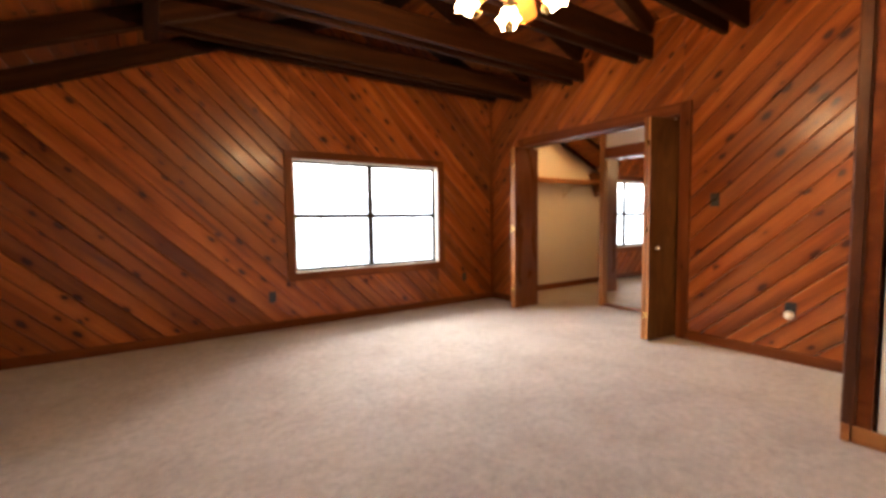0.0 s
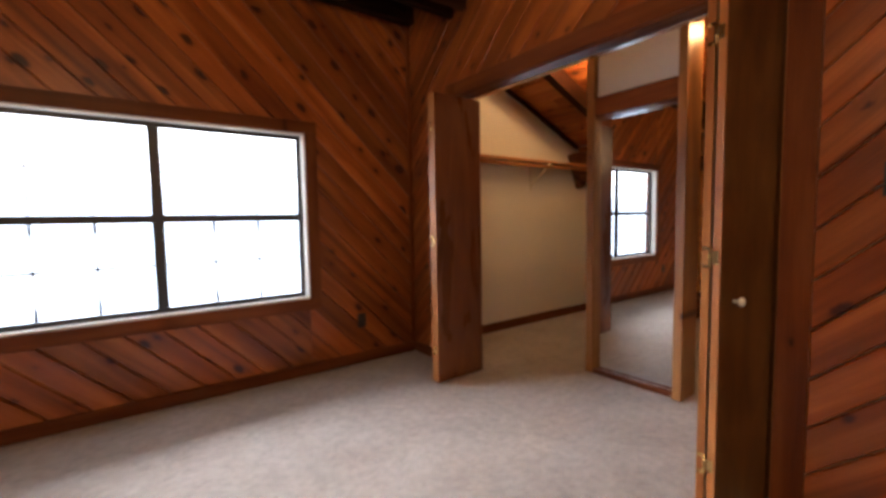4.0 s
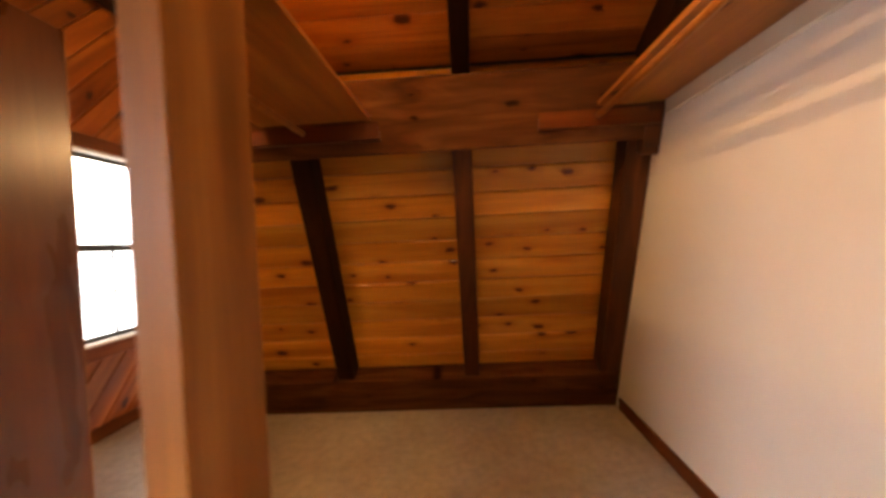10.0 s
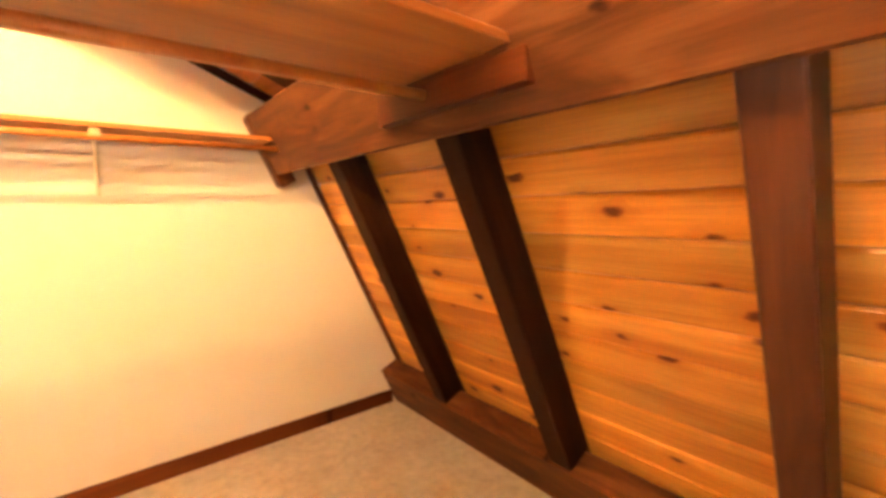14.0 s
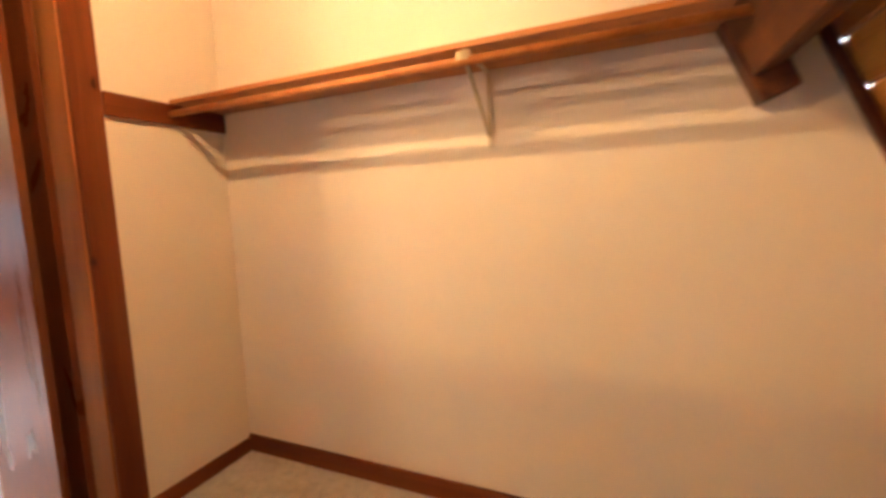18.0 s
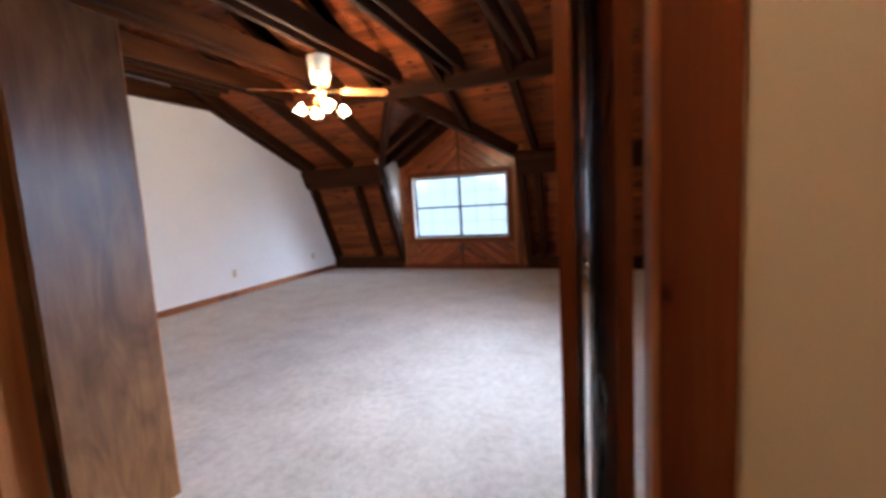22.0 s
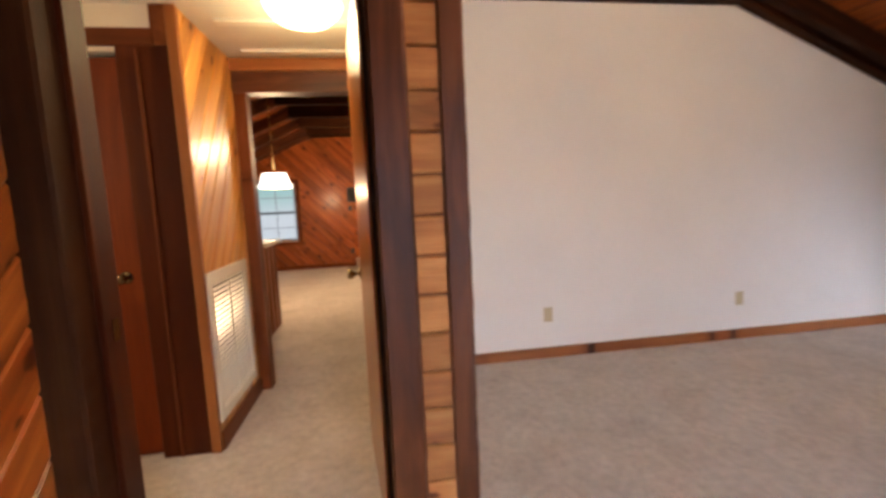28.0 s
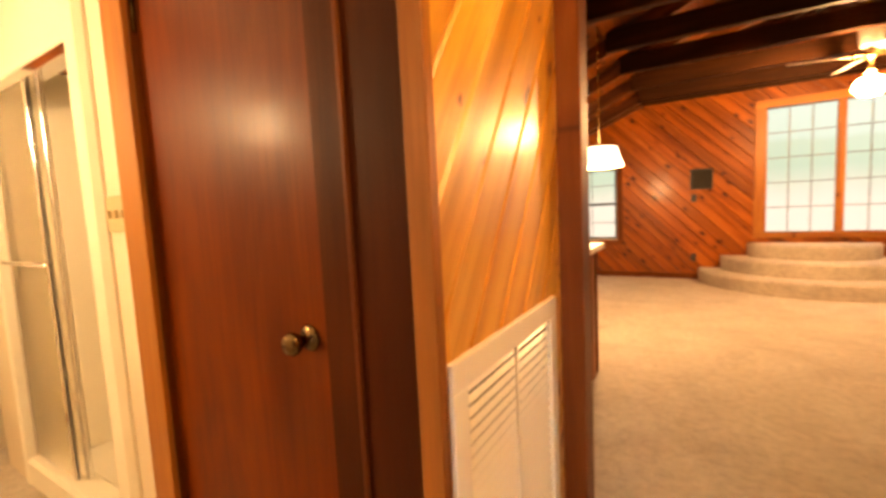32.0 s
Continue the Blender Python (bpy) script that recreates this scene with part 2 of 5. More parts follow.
BEAM = wood("dark_stained_beam", (0.016, 0.0046, 0.0014), (0.031, 0.0096, 0.0026), (0.052, 0.0175, 0.005), rough=0.6, bump=0.5, vary=0.3, gloss=0.08)
POST = wood("brown_stained_post", (0.046, 0.0115, 0.0027), (0.090, 0.025, 0.006), (0.155, 0.048, 0.013), knots=0.14, rough=0.42, bump=0.5, vary=0.2, gloss=0.25, swirl=1.2, streaks=0.5)
PLATE = wood("weathered_knee_plate", (0.065, 0.020, 0.005), (0.125, 0.042, 0.011), (0.20, 0.076, 0.022), knots=0.26, rough=0.55, bump=0.5, vary=0.2, gloss=0.12, swirl=1.6)
TRIM = wood("brown_trim", (0.095, 0.0205, 0.0038), (0.15, 0.037, 0.007), (0.22, 0.062, 0.0135), knots=0.15, rough=0.45, vary=0.2, gloss=0.15)
CASING = wood("orange_casing", (0.27, 0.085, 0.018), (0.40, 0.145, 0.032), (0.49, 0.2, 0.05), knots=0.14, rough=0.4, vary=0.15)
CORNER = wood("corner_trim_pine", (0.17, 0.048, 0.007), (0.25, 0.078, 0.011), (0.32, 0.11, 0.019), rough=0.42, vary=0.1)
MUNTIN = paint("grey_muntin", (0.22, 0.20, 0.18), 0.5, 30.0, 0.02, 0.02)
PILLAR = wood("pillar_pine", (0.19, 0.068, 0.015), (0.31, 0.122, 0.029), (0.42, 0.185, 0.050), knots=0.18, rough=0.42, vary=0.15)
BASEBOARD = wood("knotty_baseboard", (0.15, 0.045, 0.011), (0.23, 0.078, 0.02), (0.31, 0.115, 0.032), knots=0.36, rough=0.45, vary=0.15)
VENEER_PALE = wood("pale_bifold_veneer", (0.074, 0.027, 0.0075), (0.114, 0.045, 0.0125), (0.158, 0.069, 0.021), rough=0.34, grain=0.55, bump=0.08, vary=0.1, coat=0.04, gloss=0.28, swirl=3.2)
VENEER = wood("bifold_veneer", (0.080, 0.019, 0.0032), (0.118, 0.030, 0.0054), (0.16, 0.045, 0.009), rough=0.27, grain=0.4, bump=0.05, vary=0.12, coat=0.06, gloss=0.26, swirl=2.6)
REDWOOD = wood("red_brown_veneer", (0.105, 0.0135, 0.0010), (0.152, 0.0240, 0.0019), (0.195, 0.0365, 0.0034), rough=0.38, grain=0.5, bump=0.03, vary=0.1, coat=0.05, gloss=0.13, swirl=2.2)
HALLTRIM = wood("dark_red_brown_trim", (0.030, 0.0045, 0.0006), (0.053, 0.0088, 0.0012), (0.085, 0.0165, 0.0026), knots=0.10, rough=0.44, vary=0.2, gloss=0.10)
# Near-black wood colour for the two hinge-side hall jambs.
BLACKJAMB = wood("nearly_black_jamb", (0.004, 0.0014, 0.0005), (0.008, 0.003, 0.001), (0.014, 0.005, 0.0017), rough=0.75, gloss=0.02)
GLOSSY = wood("varnished_door_veneer", (0.26, 0.077, 0.009), (0.355, 0.119, 0.0135), (0.43, 0.16, 0.022), rough=0.33, grain=0.6, bump=0.04, vary=0.1, coat=0.10, gloss=0.35)
LOG = wood("bare_log_siding", (0.28, 0.10, 0.024), (0.41, 0.165, 0.043), (0.51, 0.235, 0.072), knots=0.25, rough=0.65, bump=0.6, vary=0.3, swirl=1.5)
SHELF = wood("shelf_pine", (0.34, 0.11, 0.022), (0.48, 0.18, 0.04), (0.58, 0.25, 0.065), knots=0.34, rough=0.42, vary=0.15)
varnish = GLOSSY.node_tree.nodes["Principled BSDF"]
tangent = GLOSSY.node_tree.nodes.new("ShaderNodeTangent")
tangent.direction_type, tangent.axis = "RADIAL", "X"
GLOSSY.node_tree.links.new(tangent.outputs[0], varnish.inputs["Tangent"])
varnish.inputs["Anisotropic"].default_value = 0.6
varnish.inputs["Coat Weight"].default_value, varnish.inputs["Coat Roughness"].default_value = 0.4, 0.08
WHITE = paint("white_wall_paint", (0.80, 0.765, 0.735), 0.65, stain=0.022)
CREAM = paint("cream_wall_paint", (0.72, 0.63, 0.50), 0.6, stain=0.025)
CEILING_PAINT = paint("ceiling_paint", (0.76, 0.71, 0.62), 0.7, 90.0, 0.35)
ENAMEL = paint("white_enamel", (0.80, 0.76, 0.66), 0.28, 30.0, 0.03, 0.02)
CARPET = carpet_material()
BRASS = metal("brass", (0.72, 0.5, 0.2), 0.25)
DARK_BRASS = metal("antique_brass", (0.16, 0.105, 0.05), 0.22)
KNOB = metal("tarnished_knob_brass", (0.30, 0.24, 0.14), 0.14)
CHROME = metal("chrome", (0.75, 0.75, 0.77), 0.15)
ALU = metal("bronze_aluminium", (0.045, 0.038, 0.034), 0.45, 0.6)
BLACK = paint("black_plastic", (0.018, 0.016, 0.015), 0.4, 30, 0.02, 0.0)
IVORY = paint("ivory_plastic", (0.52, 0.42, 0.25), 0.35, 30, 0.02, 0.02)
PORCELAIN = paint("white_porcelain", (0.82, 0.8, 0.76), 0.2, 20, 0.0, 0.0)
GLASS = glass_material("window_glass")
FROST = glass_material("obscure_shower_glass", 0.35, (1.0, 0.96, 0.88))
MIRROR = metal("mirror_silver", (0.88, 0.89, 0.88), 0.015)
VENT = paint("vent_enamel", (0.76, 0.71, 0.58), 0.22, 30.0, 0.03, 0.02)
# Near-black colour that stands in for shade behind grille slats.
SHADOW = paint("cavity_shade", (0.02, 0.017, 0.014), 0.9, 30, 0.0, 0.0)
ROOF = paint("roof_felt", (0.05, 0.045, 0.04), 0.9)
AMBER = glow("lit_amber_glass", (1.0, 0.66, 0.30), 55.0)
SHADE = glow("lit_lampshade", (1.0, 0.86, 0.62), 5.0)
GLOBE = glow("lit_globe", (1.0, 0.92, 0.78), 6.0)
DOME = glow("lit_ceiling_dome", (1.0, 0.84, 0.52), 5.0)


# ---- building helpers ----
def part(name, bm, mat, parent=None, label="", m=None, smooth=False):
    """Links a bmesh as one mesh object, under its thing or part."""
    me = bpy.data.meshes.new(name)
    bm.to_mesh(me)
    bm.free()
    if smooth:
        for p in me.polygons:
            p.use_smooth = True
    me.materials.append(mat)
    ob = new(name, me)
    if m is not None:
        ob.matrix_basis = m
    if parent is not None:
        ob.parent = parent
        ob.matrix_parent_inverse = parent.matrix_basis.inverted()
    if label:
        ob["label"] = label
    return ob


def empty(name, place=(0, 0, 0)):
    ob = new(name)
    ob.location = place
    ob.matrix_basis = Matrix.Translation(place)
    return ob


def add_box(bm, x0, x1, y0, y1, z0, z1):
    g = bmesh.ops.create_cube(bm, size=1.0, matrix=Matrix.Translation(((x0 + x1) / 2, (y0 + y1) / 2, (z0 + z1) / 2)) @ Matrix.Diagonal((x1 - x0, y1 - y0, z1 - z0, 1)))
    return g["verts"]


def box(x0, x1, y0, y1, z0, z1, bevel=0.0):
    bm = bmesh.new()
    add_box(bm, x0, x1, y0, y1, z0, z1)
    if bevel:
        bmesh.ops.bevel(bm, geom=bm.edges[:], offset=bevel, segments=1, affect="EDGES")
    return bm


def frame_axes(p0, p1, up):
    x = (Vector(p1) - Vector(p0)).normalized()
    z = (Vector(up) - x * Vector(up).dot(x)).normalized()
    y = z.cross(x)
    m = Matrix((x, y, z)).transposed().to_4x4()
    m.translation = Vector(p0)
    return m


def timber(name, p0, p1, width, depth, mat, parent=None, up=(0, 0, 1), label="", bevel=0.004, rise=0.5):
    """A squared timber from p0 to p1, its grain along it. rise: how much of the depth lies above the line."""
    n = (Vector(p1) - Vector(p0)).length
    bm = box(0, n, -width / 2, width / 2, -depth * (1 - rise), depth * rise, min(bevel, width / 4, depth / 4))
    return part(name, bm, mat, parent, label, frame_axes(p0, p1, up))


def slab(name, x0, x1, y0, y1, z0, z1, mat, grain="z", parent=None, label="", bevel=0.002):
    """An upright or flat board given by its bounds; grain says the way of its fibres."""
    c = ((x0 + x1) / 2, (y0 + y1) / 2, (z0 + z1) / 2)
    if grain == "z":
        return timber(name, (c[0], c[1], z0), (c[0], c[1], z1), y1 - y0, x1 - x0, mat, parent, (1, 0, 0), label, bevel)
    if grain == "y":
        return timber(name, (c[0], y0, c[2]), (c[0], y1, c[2]), x1 - x0, z1 - z0, mat, parent, (0, 0, 1), label, bevel)
    return timber(name, (x0, c[1], c[2]), (x1, c[1], c[2]), y1 - y0, z1 - z0, mat, parent, (0, 0, 1), label, bevel)


def lathe(profile, n=20, z=0.0):
    """A turned shape about z from (radius, height) pairs."""
    bm = bmesh.new()
    rings = []
    for r, h in profile:
        rings.append([bm.verts.new((max(r, 1e-4) * math.cos(2 * math.pi * k / n), max(r, 1e-4) * math.sin(2 * math.pi * k / n), h + z)) for k in range(n)])
    for a, b in zip(rings, rings[1:]):
        for k in range(n):
            bm.faces.new((a[k], a[(k + 1) % n], b[(k + 1) % n], b[k]))
    bm.faces.new(rings[0][::-1])
    bm.faces.new(rings[-1])
    bmesh.ops.recalc_face_normals(bm, faces=bm.faces[:])
    return bm


def rod(name, p0, p1, r, mat, parent=None, n=12, label=""):
    bm = lathe([(r, 0), (r, (Vector(p1) - Vector(p0)).length)], n)
    m = Matrix.Translation(p0) @ (Vector(p1) - Vector(p0)).to_track_quat("Z", "Y").to_matrix().to_4x4()
    return part(name, bm, mat, parent, label, m, True)


def clip(poly, a, b, c):
    """The part of a convex polygon where a*u + b*v <= c."""
    out = []
    for i, p in enumerate(poly):
        q = poly[(i + 1) % len(poly)]
        dp, dq = a * p[0] + b * p[1] - c, a * q[0] + b * q[1] - c
        if dp <= 0:
            out.append(p)
        if (dp < 0 < dq) or (dq < 0 < dp):
            s = dp / (dp - dq)
            out.append((p[0] + s * (q[0] - p[0]), p[1] + s * (q[1] - p[1])))
    return out


def area(poly):
    return abs(sum(p[0] * q[1] - q[0] * p[1] for p, q in zip(poly, poly[1:] + poly[:1]))) / 2


def minus_rects(poly, rects):
    """A convex polygon less some rectangles (u0, u1, v0, v1), as convex pieces."""
    todo = [poly]
    for u0, u1, v0, v1 in rects:
        nxt = []
        for p in todo:
            inside = clip(clip(clip(clip(p, -1, 0, -u0), 1, 0, u1), 0, -1, -v0), 0, 1, v1)
            if len(inside) < 3 or area(inside) < 1e-5:
                nxt.append(p)
                continue
            mid = clip(clip(p, -1, 0, -u0), 1, 0, u1)
            nxt += [clip(p, 1, 0, u0), clip(p, -1, 0, -u1), clip(mid, 0, 1, v0), clip(mid, 0, -1, -v1)]
        todo = [p for p in nxt if len(p) > 2 and area(p) > 4e-4]
    return todo


def board_bm(poly, thick, groove=0.0065, bm=None, place=None):
    """A flat board in its own plane (u along the grain, v across), chamfered along its face."""
    own = bm is None
    bm = bmesh.new() if own else bm
    n = len(poly)
    cu, cv = sum(p[0] for p in poly) / n, sum(p[1] for p in poly) / n
    rings = []
    for h, inset in ((0, 0), (thick - groove, 0), (thick, groove)):
        ring = []
        for u, v in poly:
            du, dv = cu - u, cv - v
            co = Vector((u + math.copysign(min(inset, abs(du)), du), v + math.copysign(min(inset, abs(dv)), dv), h))
            ring.append(bm.verts.new(place @ co if place else co))
        rings.append(ring)
    for a, b in zip(rings, rings[1:]):
        for k in range(n):
            bm.faces.new((a[k], a[(k + 1) % n], b[(k + 1) % n], b[k]))
    bm.faces.new(rings[-1])
    if own:
        bmesh.ops.recalc_face_normals(bm, faces=bm.faces[:])
    return bm


def boarding(parent, outline, holes, angle, width, m, mat, thick=0.018, name="board", gap=0.0035, shift=0.0):
    """Boards laid at an angle over a convex outline (in the plane of m: u right, v up, face along +w)."""
    ca, sa = math.cos(radians(angle)), math.sin(radians(angle))
    turn = [(u * ca + v * sa, -u * sa + v * ca) for u, v in outline]
    lo, hi = min(p[1] for p in turn), max(p[1] for p in turn)
    spin = Matrix.Rotation(radians(angle), 4, "Z")
    v = lo - shift
    while v < hi:
        strip = clip(clip(outline, sa, -ca, -(v + gap / 2)), -sa, ca, v + width - gap / 2)
        if len(strip) > 2 and area(strip) > 5e-4:
            for p in minus_rects(strip, holes):
                local = [(a * ca + b * sa, -a * sa + b * ca - v) for a, b in p]
                u0 = min(q[0] for q in local)
                local = [(a - u0, b) for a, b in local]
                if sum(local[i][0] * local[(i + 1) % len(local)][1] - local[(i + 1) % len(local)][0] * local[i][1] for i in range(len(local))) < 0:
                    local.reverse()
                part(name, board_bm(local, thick), mat, parent, "", m @ spin @ Matrix.Translation((u0, v, 0)))
        v += width


def wall_plane(origin, along, up=(0, 0, 1)):
    """The pose of a wall's plane: u along the wall, v up it, w = u x v out of its face."""
    x, y = Vector(along).normalized(), Vector(up).normalized()
    m = Matrix((x, y, x.cross(y))).transposed().to_4x4()
    m.translation = Vector(origin)
    return m


def wall(name, outline, holes, m, thick, mat, label):
    """A solid wall behind its face, with openings cut through it."""
    bm = bmesh.new()
    for p in minus_rects(outline, holes):
        front = [bm.verts.new((u, v, 0)) for u, v in p]
        back = [bm.verts.new((u, v, -thick)) for u, v in p]
        bm.faces.new(front), bm.faces.new(back[::-1])
        for k in range(len(p)):
            bm.faces.new((front[k], back[k], back[(k + 1) % len(p)], front[(k + 1) % len(p)]))
    bmesh.ops.recalc_face_normals(bm, faces=bm.faces[:])
    return tagged(part(name, bm, mat, None, "", m), label, "wall", kind="structure")


# ---- plan: one gambrel attic, its ridge along y ----
XW, XE, XM = -2.61, 7.31, 2.35            # feet of the roof, ridge
KNEE, RIDGE, KX = 2.0, 3.70, 0.91         # knee height, ridge height, run of the steep slope
YN, YS, YFAR = 4.61, -1.284, -7.30        # north wall, white wall, far wall of the next room
PROFILE = [(XW, 0.0), (XE, 0.0), (XE - KX, KNEE), (XM, RIDGE), (XW + KX, KNEE)]
SLOPE = (RIDGE - KNEE) / (XE - KX - XM)
DY0, DY1, DYM, DX = 0.30, 2.62, 1.46, -2.36   # dormer: cheeks, middle, window wall
LAP = 0.13                                # the west rafters lap the far side of the collars
TRUSSES = (3.85, 3.05, 2.25, 1.45, 0.65, -0.15, -0.95)


def roof_z(x):
    return KNEE + SLOPE * (XE - KX - max(x, 2 * XM - x))


def cut(x0, x1, outline=PROFILE):
    return clip(clip(outline, 1, 0, x1), -1, 0, -x0)


def mirrored(outline):
    return [(-u, v) for u, v in outline][::-1]


# floor
bm = bmesh.new()
add_box(bm, XW - 0.3, XE + 0.3, YFAR - 0.3, YN + 0.3, -0.12, 0.0)
floor = tagged(part("floor", bm, CARPET), "beige plush carpet with brushed pile", "carpet", kind="structure")

# north wall: diagonal boards in the room, painted in the closet
WIN_N = (1.25, 3.11, 0.585, 1.82)
north = wall("wall_north", PROFILE, [WIN_N], wall_plane((0, YN + 0.018, 0), (1, 0, 0)), 0.14, TRIM, "knotty pine wall of diagonal tongue-and-groove boards with a window")
boarding(north, cut(XW, 4.05), [WIN_N], -45, 0.138, wall_plane((0, YN + 0.018, 0), (1, 0, 0)), PINE)
wall("wall_north_closet", cut(4.2, XE), [], wall_plane((0, YN, 0), (1, 0, 0)), 0.017, CREAM, "cream painted closet wall under the roof slope")

# east wall between room and closet
OPEN = (1.955, 3.985, 0.0, 2.09)
e_out = [(-YN, 0), (-0.5, 0), (-0.5, roof_z(4.05)), (-YN, roof_z(4.05))]
e_hole = (-OPEN[1], -OPEN[0], -0.01, OPEN[3])
e_plane = wall_plane((4.068, 0, 0), (0, -1, 0))
east = wall("wall_east", e_out, [(-OPEN[1], -OPEN[0], 0.0, OPEN[3])], e_plane, 0.132, CREAM, "knotty pine wall of diagonal boards with a wide closet opening")
boarding(east, e_out, [e_hole], 43, 0.138, e_plane, PINE, shift=0.05)

# closet south wall, south white wall, hall partition
wall("wall_closet_south", mirrored(cut(4.2, XE)), [], wall_plane((0, 1.345, 0), (-1, 0, 0)), 0.1, WHITE, "white painted closet wall")
wall("wall_south", mirrored(cut(XW, 2.98)), [], wall_plane((0, YS, 0), (-1, 0, 0)), 0.12, WHITE, "plain white painted wall under the gambrel roof")
HALL_W = 2.85
part_hall = wall("wall_hall_side", [(-0.40, 0), (1.27, 0), (1.27, roof_z(HALL_W)), (-0.40, roof_z(HALL_W))], [], wall_plane((HALL_W, 0, 0), (0, -1, 0)), 0.17, WHITE, "white painted side wall of the hall")
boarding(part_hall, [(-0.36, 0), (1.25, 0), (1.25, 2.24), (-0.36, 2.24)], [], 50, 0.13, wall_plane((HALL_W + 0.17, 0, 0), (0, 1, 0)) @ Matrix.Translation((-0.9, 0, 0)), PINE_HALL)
DOOR = (3.125, 3.95, 0.0, 2.045)
h_out = [(-4.05, 0), (-HALL_W, 0), (-HALL_W, roof_z(HALL_W)), (-4.05, roof_z(4.05))]
h_plane = wall_plane((0, 0.48, 0), (-1, 0, 0))
hall_wall = wall("wall_hall_door", h_out, [(-DOOR[1], -DOOR[0], 0.0, DOOR[3])], h_plane, 0.10, TRIM, "log-sided partition with the hall doorway")
boarding(hall_wall, [(-4.05, 2.26), (-HALL_W, 2.26), (-HALL_W, roof_z(HALL_W)), (-4.05, roof_z(4.05))], [], 0, 0.125, h_plane, LOG, 0.02, "log_siding")
boarding(hall_wall, [(-3.02, 0.10), (-2.90, 0.10), (-2.90, 2.26), (-3.02, 2.26)], [], 0, 0.1275, h_plane, LOG, 0.026, "log_siding", 0.006, 0.027)

# steep roof sides: boards behind the posts
LEN = math.hypot(KX, KNEE)


def steep(name, y0, y1, side, label, holes=()):
    if side > 0:
        m = wall_plane((XE + 0.02, 0, 0), (0, -1, 0), (-KX, 0, KNEE))
        out = [(-y1, 0), (-y0, 0), (-y0, LEN), (-y1, LEN)]
    else:
        m = wall_plane((XW - 0.02, 0, 0), (0, 1, 0), (KX, 0, KNEE))
        out = [(y0, 0), (y1, 0), (y1, LEN), (y0, LEN)]
    ext = [(u + (math.copysign(0.12, u) if abs(abs(u) - YN) < 0.01 else 0), v) for u, v in out]
    w = wall(name, ext, [], m, 0.10, TRIM, label)
    # One kind of board: lit tone in the closet, shaded tone elsewhere.
    boarding(w, out, [], 0, 0.1405, m, PINE_LIT if side > 0 and y0 > 1 else PINE_SHADED, 0.018, "board", 0.004)
    return w


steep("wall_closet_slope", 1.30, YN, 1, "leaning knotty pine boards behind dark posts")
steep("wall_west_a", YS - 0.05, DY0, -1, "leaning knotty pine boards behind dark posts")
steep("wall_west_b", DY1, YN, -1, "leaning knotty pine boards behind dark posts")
steep("wall_next_east", YFAR, -1.37, 1, "leaning pine boards")
wall("wall_bath_slope", [(-1.30, 0), (1.37, 0), (1.37, LEN), (-1.30, LEN)], [], wall_plane((XE + 0.02, 0, 0), (0, -1, 0), (-KX, 0, KNEE)), 0.10, CREAM, "cream painted sloping bath wall")
steep("wall_next_west", YFAR, YS - 0.05, -1, "leaning pine boards")

# upper roof boards, one ceiling mesh, grain along y
SPIN = Matrix.Rotation(radians(90), 4, "Z")
bm, closet_bm = bmesh.new(), bmesh.new()
rng = random.Random(4)
UP = math.hypot(XE - KX - XM, RIDGE - KNEE)


def roof_boards(side):
    if side > 0:
        m = wall_plane((XE - KX, 0, KNEE + 0.02), (0, -1, 0), (XM - XE + KX, 0, RIDGE - KNEE))
    else:
        m = wall_plane((XW + KX, 0, KNEE + 0.02), (0, 1, 0), (XE - KX - XM, 0, RIDGE - KNEE))
    v = 0.0
    while v < UP:
        y = YFAR - rng.uniform(0, 2)
        while y < YN:
            n = rng.uniform(2.4, 4.2)
            spans = [(max(y, YFAR), min(y + n, YN))]
            if side < 0:
                x = XW + KX + (v + 0.146) / UP * (XE - KX - XM)
                w = 1.16 * (0.05 - x) / 1.75
                if w > 0:
                    a, b = spans[0]
                    spans = [(a, min(b, DYM - w)), (max(a, DYM + w), b)]
            # Closet boards go to their own mesh for the lit tone.
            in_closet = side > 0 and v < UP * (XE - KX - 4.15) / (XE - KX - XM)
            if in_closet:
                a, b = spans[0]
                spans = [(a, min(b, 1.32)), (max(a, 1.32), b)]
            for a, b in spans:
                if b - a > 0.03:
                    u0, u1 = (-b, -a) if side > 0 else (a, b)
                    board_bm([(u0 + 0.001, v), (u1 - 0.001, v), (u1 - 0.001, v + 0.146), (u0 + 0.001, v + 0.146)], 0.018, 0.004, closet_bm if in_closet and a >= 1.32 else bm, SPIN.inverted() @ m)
            y += n
        v += 0.15


roof_boards(1), roof_boards(-1)
bmesh.ops.recalc_face_normals(bm, faces=bm.faces[:])
tagged(part("ceiling", bm, PINE_ROOF, None, "", SPIN), "sloping ceiling of knotty pine boards in a shaded tone", "ceiling", kind="structure")
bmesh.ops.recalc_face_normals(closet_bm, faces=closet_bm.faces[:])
tagged(part("ceiling", closet_bm, PINE_CLOSET, None, "", SPIN), "sloping closet ceiling of knotty pine boards in a lit tone", "ceiling", kind="structure")

# roof deck over the boards
bm = bmesh.new()


def deck(points):
    lo = [bm.verts.new((x, y, z + 0.045)) for x, y, z in points]
    hi = [bm.verts.new((x, y, z + 0.12)) for x, y, z in points]
    n = len(lo)
    bm.faces.new(lo), bm.faces.new(hi[::-1])
    for k in range(n):
        bm.faces.new((lo[k], hi[k], hi[(k + 1) % n], lo[(k + 1) % n]))


